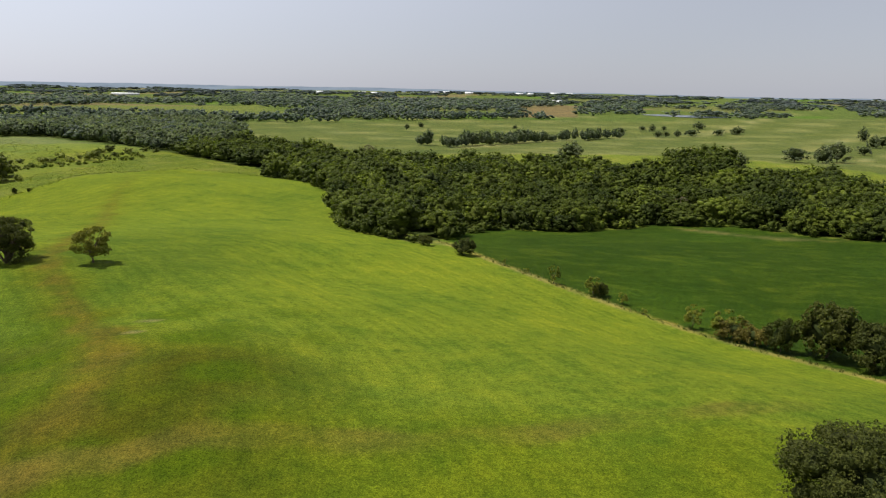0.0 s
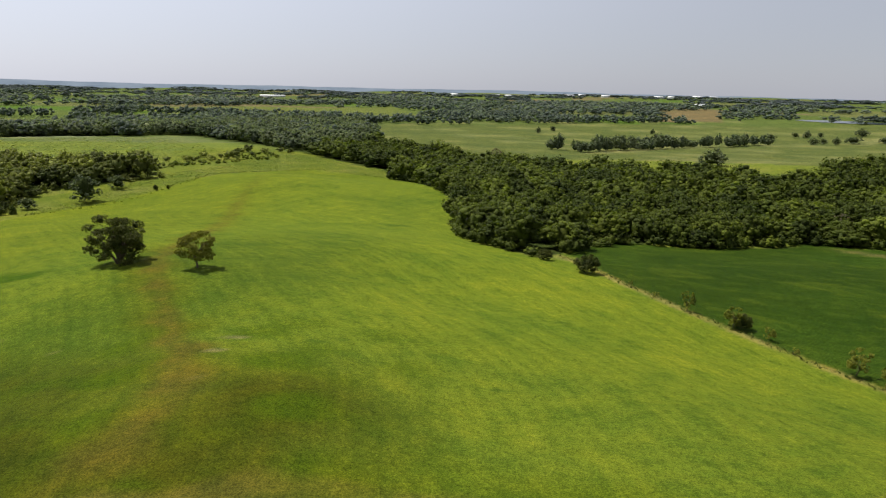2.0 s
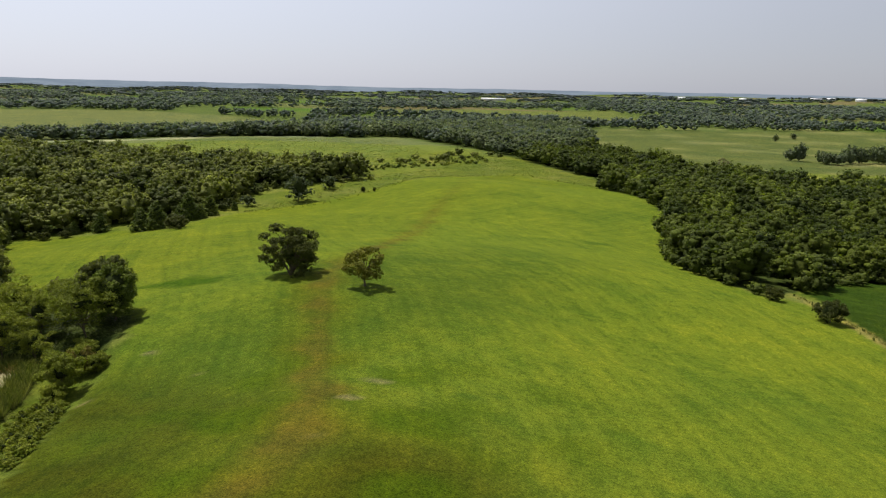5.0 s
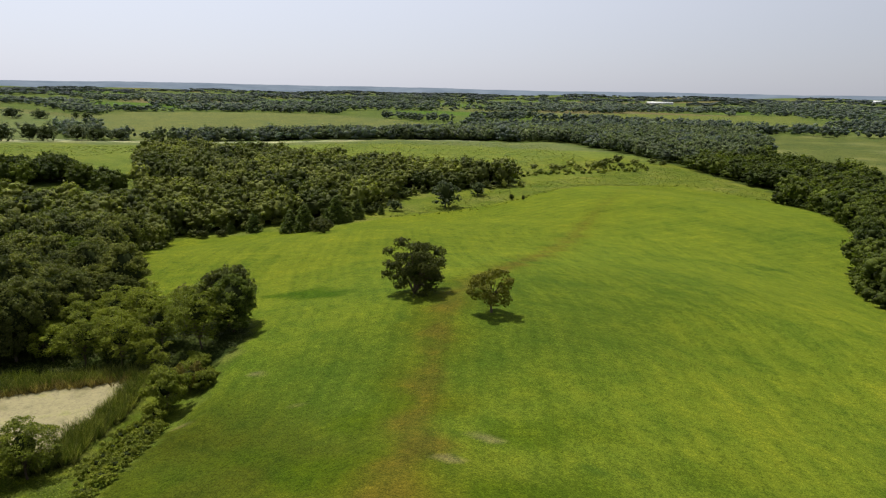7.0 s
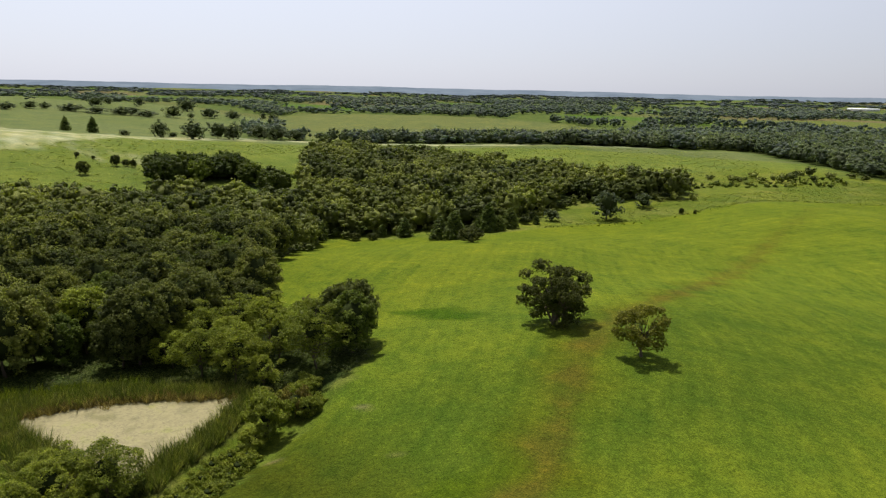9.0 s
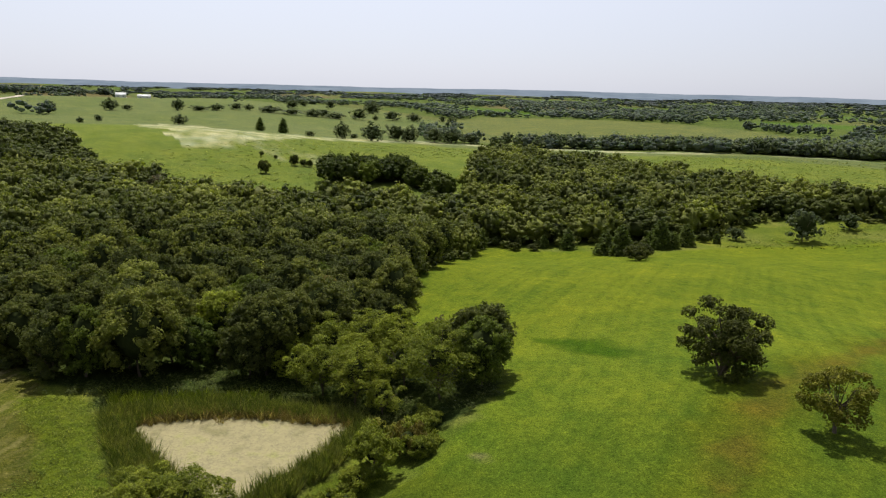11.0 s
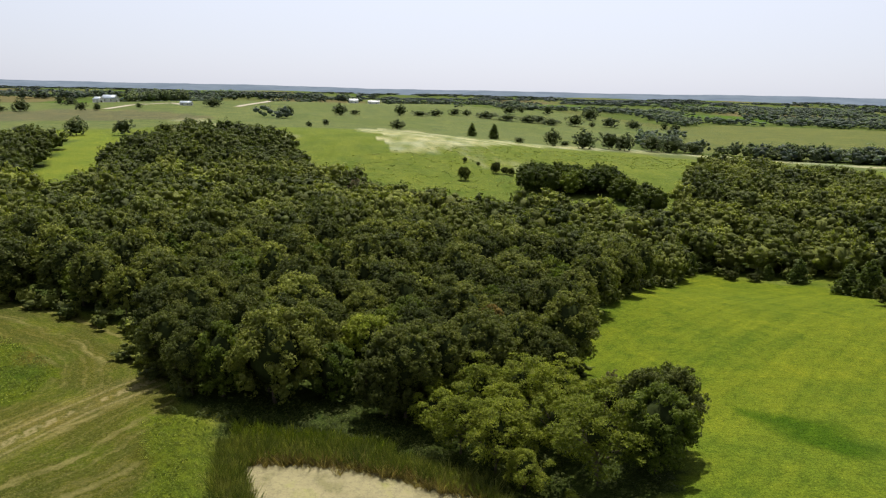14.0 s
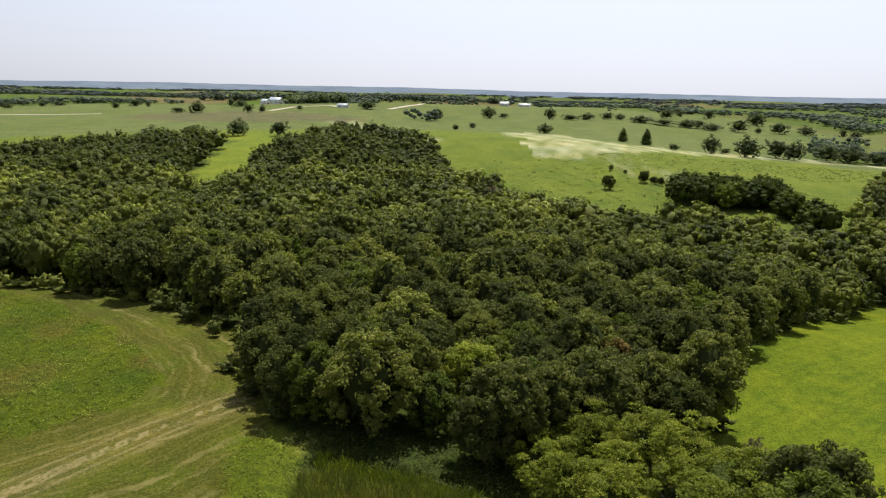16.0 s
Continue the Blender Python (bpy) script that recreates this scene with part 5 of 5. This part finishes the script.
rough_line = along([(-62, 400), (-95, 478), (-126, 502), (-183, 515), (-206, 480), (-217, 420), (-215, 385), (-222, 355), (-238, 320), (-248, 295)], 3.2, 1.0, 59)
tufts("rank_grass", "weeds standing along the mown meadow's far edge", "weeds", rough_line, M_WEED, (0.3, 0.9), 0.2, 4, 60, 0.5)


# ---------------------------------------------------------------- water, roads and far buildings
def flat_sheet(name, outline, z, mat, label, category):
    me = bpy.data.meshes.new(name)
    me.from_pydata([(x, y, z) for x, y in outline], [], [list(range(len(outline)))])
    me.update()
    me.materials.append(mat)
    return tagged(new(name, me), label, category, kind="structure")


def smooth_ring(outline, steps=4):
    """A closed outline rounded off."""
    out = []
    n = len(outline)
    for i in range(n):
        p0, p1, p2, p3 = (np.array(outline[(i + k) % n]) for k in (-1, 0, 1, 2))
        for s in range(steps):
            t = s / steps
            out.append(tuple(0.5 * ((2 * p1) + (p2 - p0) * t + (2 * p0 - 5 * p1 + 4 * p2 - p3) * t * t + (3 * p1 - p0 - 3 * p2 + p3) * t ** 3)))
    return out


def scum_material():
    """Pond scum and duckweed: pale mats with darker seams and a greener margin."""
    m, n, l = material("pond_scum")
    p = n["Principled BSDF"]
    pos = n.new("ShaderNodeNewGeometry").outputs["Position"]
    a = noise_node(n, l, 0.28, 6, 0.65, pos)
    c = noise_node(n, l, 2.2, 5, 0.7, pos)
    col = ramp(n, l, a, [(0.3, (0.16, 0.14, 0.045)), (0.42, (0.215, 0.186, 0.08)), (0.55, (0.245, 0.212, 0.094)), (0.68, (0.215, 0.205, 0.055))])
    col = mix(n, l, "MULTIPLY", 1.0, col, ramp(n, l, c, [(0.28, grey(0.62)), (0.42, grey(0.95)), (0.6, grey(1.1))]))
    seam = noise_node(n, l, 0.45, 6, 0.6, pos)
    col = mix(n, l, "MULTIPLY", 1.0, col, ramp(n, l, seam, [(0.475, grey(1.0)), (0.497, grey(0.78)), (0.503, grey(0.78)), (0.525, grey(1.0))]))
    l.new(col, p.inputs["Base Color"])
    p.inputs["Roughness"].default_value = 0.7
    l.new(bump(n, l, c, 0.4, 0.05), p.inputs["Normal"])
    return m


flat_sheet("pond_water", smooth_ring(POND_EDGE), POND[2], scum_material(), "pond covered by pale yellow-green scum", "pond")
M_LAKE, lake_nodes, lake_links = material("lake_water")
lake_nodes["Principled BSDF"].inputs["Base Color"].default_value = (0.05, 0.07, 0.09, 1)
lake_nodes["Principled BSDF"].inputs["Roughness"].default_value = 0.12
flat_sheet("lake_water", smooth_ring(LAKE), -4.9, M_LAKE, "far lake reflecting the pale sky", "lake")
M_GRAVEL = plain("pale_gravel", (0.42, 0.37, 0.29), 0.95, 0.4, 0.15)


def ribbon(name, line, width, label):
    """A road laid over the ground."""
    pts = []
    for (x0, y0), (x1, y1) in zip(line, line[1:]):
        n = max(2, int(math.hypot(x1 - x0, y1 - y0) / 8))
        pts += [(x0 + (x1 - x0) * k / n, y0 + (y1 - y0) * k / n) for k in range(n)]
    pts.append(line[-1])
    v, f = [], []
    for i, (x, y) in enumerate(pts):
        (xa, ya), (xb, yb) = pts[max(i - 1, 0)], pts[min(i + 1, len(pts) - 1)]
        d = math.hypot(xb - xa, yb - ya)
        nx, ny = -(yb - ya) / d * width / 2, (xb - xa) / d * width / 2
        for s in (-1, 1):
            v.append((x + s * nx, y + s * ny, float(level(x + s * nx, y + s * ny)) + 0.5))
        if i:
            f.append((2 * i - 2, 2 * i - 1, 2 * i + 1, 2 * i))
    me = bpy.data.meshes.new(name)
    me.from_pydata(v, [], f)
    me.materials.append(M_GRAVEL)
    return tagged(new(name, me), label, "road", kind="structure")


ribbon("gravel_road", [(-915, -640), (-919, -594), (-922, -525), (-935, -463)], 12, "pale gravel road across the pasture")
ribbon("farm_drive", [(-1011, -263), (-1115, -265), (-1185, -228), (-1139, -202)], 10, "pale gravel drive to the farm")
ribbon("gravel_road", [(-1127, -120), (-1307, -107), (-1600, -130), (-2200, -200)], 10, "pale gravel road across the pasture")

M_WHITE = plain("white_painted_boards", (0.78, 0.78, 0.76), 0.6, 0.5, 0.06)
M_ROOF = plain("blue_grey_metal_roof", (0.42, 0.48, 0.55), 0.4, 0.3, 0.1)
M_ROOF_PALE = plain("pale_metal_roof", (0.72, 0.73, 0.74), 0.4, 0.3, 0.06)
M_DARK_PANE = plain("dark_window_glass", (0.03, 0.035, 0.04), 0.15, 1.0, 0.1)


def box_arrays(x0, y0, z0, x1, y1, z1):
    v = np.array([(x, y, z) for z in (z0, z1) for y in (y0, y1) for x in (x0, x1)], float)
    f = np.array([(0, 2, 3, 1), (4, 5, 7, 6), (0, 1, 5, 4), (2, 6, 7, 3), (0, 4, 6, 2), (1, 3, 7, 5)])
    return v, f


def farm_building(name, label, category, x, y, length, depth, eaves, ridge, turn, roof, group=""):
    """A gabled building with its walls, roof, door and windows."""
    root = tagged(new(name), label, category, group)
    hl, hd = length / 2, depth / 2
    v = np.array([(-hl, -hd, -1), (hl, -hd, -1), (hl, hd, -1), (-hl, hd, -1), (-hl, -hd, eaves), (hl, -hd, eaves), (hl, hd, eaves), (-hl, hd, eaves), (-hl, 0, ridge), (hl, 0, ridge)], float)
    part("wall", quick_mesh("wall", v, [np.array([(0, 1, 5, 4), (2, 3, 7, 6)]), np.array([(1, 2, 6, 9, 5), (3, 0, 4, 8, 7)])]), M_WHITE, root)
    o, e = 0.6, (ridge - eaves) * 0.6 / hd
    rv = []
    for lift in (0.05, 0.3):
        rv += [(-hl - o, -hd - o, eaves - e + lift), (hl + o, -hd - o, eaves - e + lift), (hl + o, 0, ridge + lift), (-hl - o, 0, ridge + lift), (hl + o, hd + o, eaves - e + lift), (-hl - o, hd + o, eaves - e + lift)]
    part("roof", quick_mesh("roof", np.array(rv), np.array([(0, 3, 2, 1), (3, 5, 4, 2), (6, 7, 8, 9), (9, 8, 10, 11), (0, 1, 7, 6), (4, 5, 11, 10), (1, 2, 8, 7), (2, 4, 10, 8), (3, 0, 6, 9), (5, 3, 9, 11)])), roof, root)
    part("door", quick_mesh("door", *box_arrays(hl - 0.02, -1.6, 0, hl + 0.08, 1.6, min(3.2, eaves * 0.8))), M_DARK_PANE, root)
    n = max(2, int(length / 9))
    for side in (-1, 1):
        for k in range(n):
            cx = -hl + length * (k + 0.5) / n
            frame_ob = part("window", quick_mesh("window", *box_arrays(cx - 0.85, side * hd - 0.06, eaves * 0.33, cx + 0.85, side * hd + 0.06, eaves * 0.77)), M_ROOF_PALE, root)
            part("pane", quick_mesh("pane", *box_arrays(cx - 0.7, side * hd - 0.1, eaves * 0.35, cx + 0.7, side * hd + 0.1, eaves * 0.75)), M_DARK_PANE, frame_ob)
    root.matrix_basis = Matrix.Translation((x, y, float(level(x, y)))) @ Matrix.Rotation(radians(turn), 4, "Z")
    return root


farm_building("barn", "white barn with a blue-grey metal roof", "barn", -1285, -375, 14, 11, 5, 9, 60, M_ROOF, "farm buildings")
farm_building("barn", "large white barn with a blue-grey metal roof", "barn", -1330, -372, 24, 15, 6.5, 12, 75, M_ROOF, "farm buildings")
farm_building("shed", "low grey-roofed shed beside the farm drive", "shed", -1127, -192, 16, 9, 3.5, 6, 80, M_ROOF, "farm buildings")
farm_building("farmhouse", "white farmhouse with a pale roof", "house", -1700, 25, 20, 12, 6, 10.5, 85, M_ROOF_PALE, "far farm")
farm_building("barn", "white outbuilding with a pale roof", "barn", -1710, 70, 26, 12, 4.5, 8, 85, M_ROOF_PALE, "far farm")
farm_building("house", "white house on a far hillside", "house", 390, 2582, 34, 16, 7, 13, 5, M_ROOF_PALE)
farm_building("long_shed", "long low white farm shed", "shed", -1134, 2584, 92, 18, 5.5, 8.5, 20, M_ROOF_PALE, "long white sheds")
for x, y, length in ((-418, 3610, 42), (-360, 3650, 30), (-60, 3639, 46), (0, 3650, 34), (110, 3551, 40), (320, 4017, 60), (400, 4040, 46), (460, 4010, 30), (600, 4054, 50), (680, 4060, 36), (-640, 3700, 34)):
    farm_building("long_shed", "long low white farm shed on the skyline", "shed", x, y, length, 22, 6, 10, 4, M_ROOF_PALE, "long white sheds")

# the last ridges: a glowing backdrop strip with distance haze in its colour
M_DISTANCE, dn, dl = material("distant_ridge_glow")
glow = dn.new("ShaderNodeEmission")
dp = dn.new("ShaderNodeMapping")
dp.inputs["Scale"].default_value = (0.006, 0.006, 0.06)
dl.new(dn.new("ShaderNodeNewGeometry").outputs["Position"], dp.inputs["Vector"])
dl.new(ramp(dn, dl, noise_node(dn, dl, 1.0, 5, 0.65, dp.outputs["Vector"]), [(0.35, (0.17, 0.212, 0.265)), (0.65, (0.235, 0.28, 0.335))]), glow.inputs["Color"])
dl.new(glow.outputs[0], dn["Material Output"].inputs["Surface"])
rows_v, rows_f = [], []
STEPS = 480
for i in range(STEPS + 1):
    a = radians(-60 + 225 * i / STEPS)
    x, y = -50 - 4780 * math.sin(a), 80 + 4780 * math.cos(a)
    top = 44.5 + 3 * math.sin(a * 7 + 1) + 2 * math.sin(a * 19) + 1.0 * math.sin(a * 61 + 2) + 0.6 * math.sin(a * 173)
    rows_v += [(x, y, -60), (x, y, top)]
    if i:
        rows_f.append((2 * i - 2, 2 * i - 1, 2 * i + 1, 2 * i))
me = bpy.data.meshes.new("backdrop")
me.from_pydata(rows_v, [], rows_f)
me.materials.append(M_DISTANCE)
tagged(new("backdrop", me), "glowing backdrop of hazy blue ridges on the horizon", "hills", kind="structure")
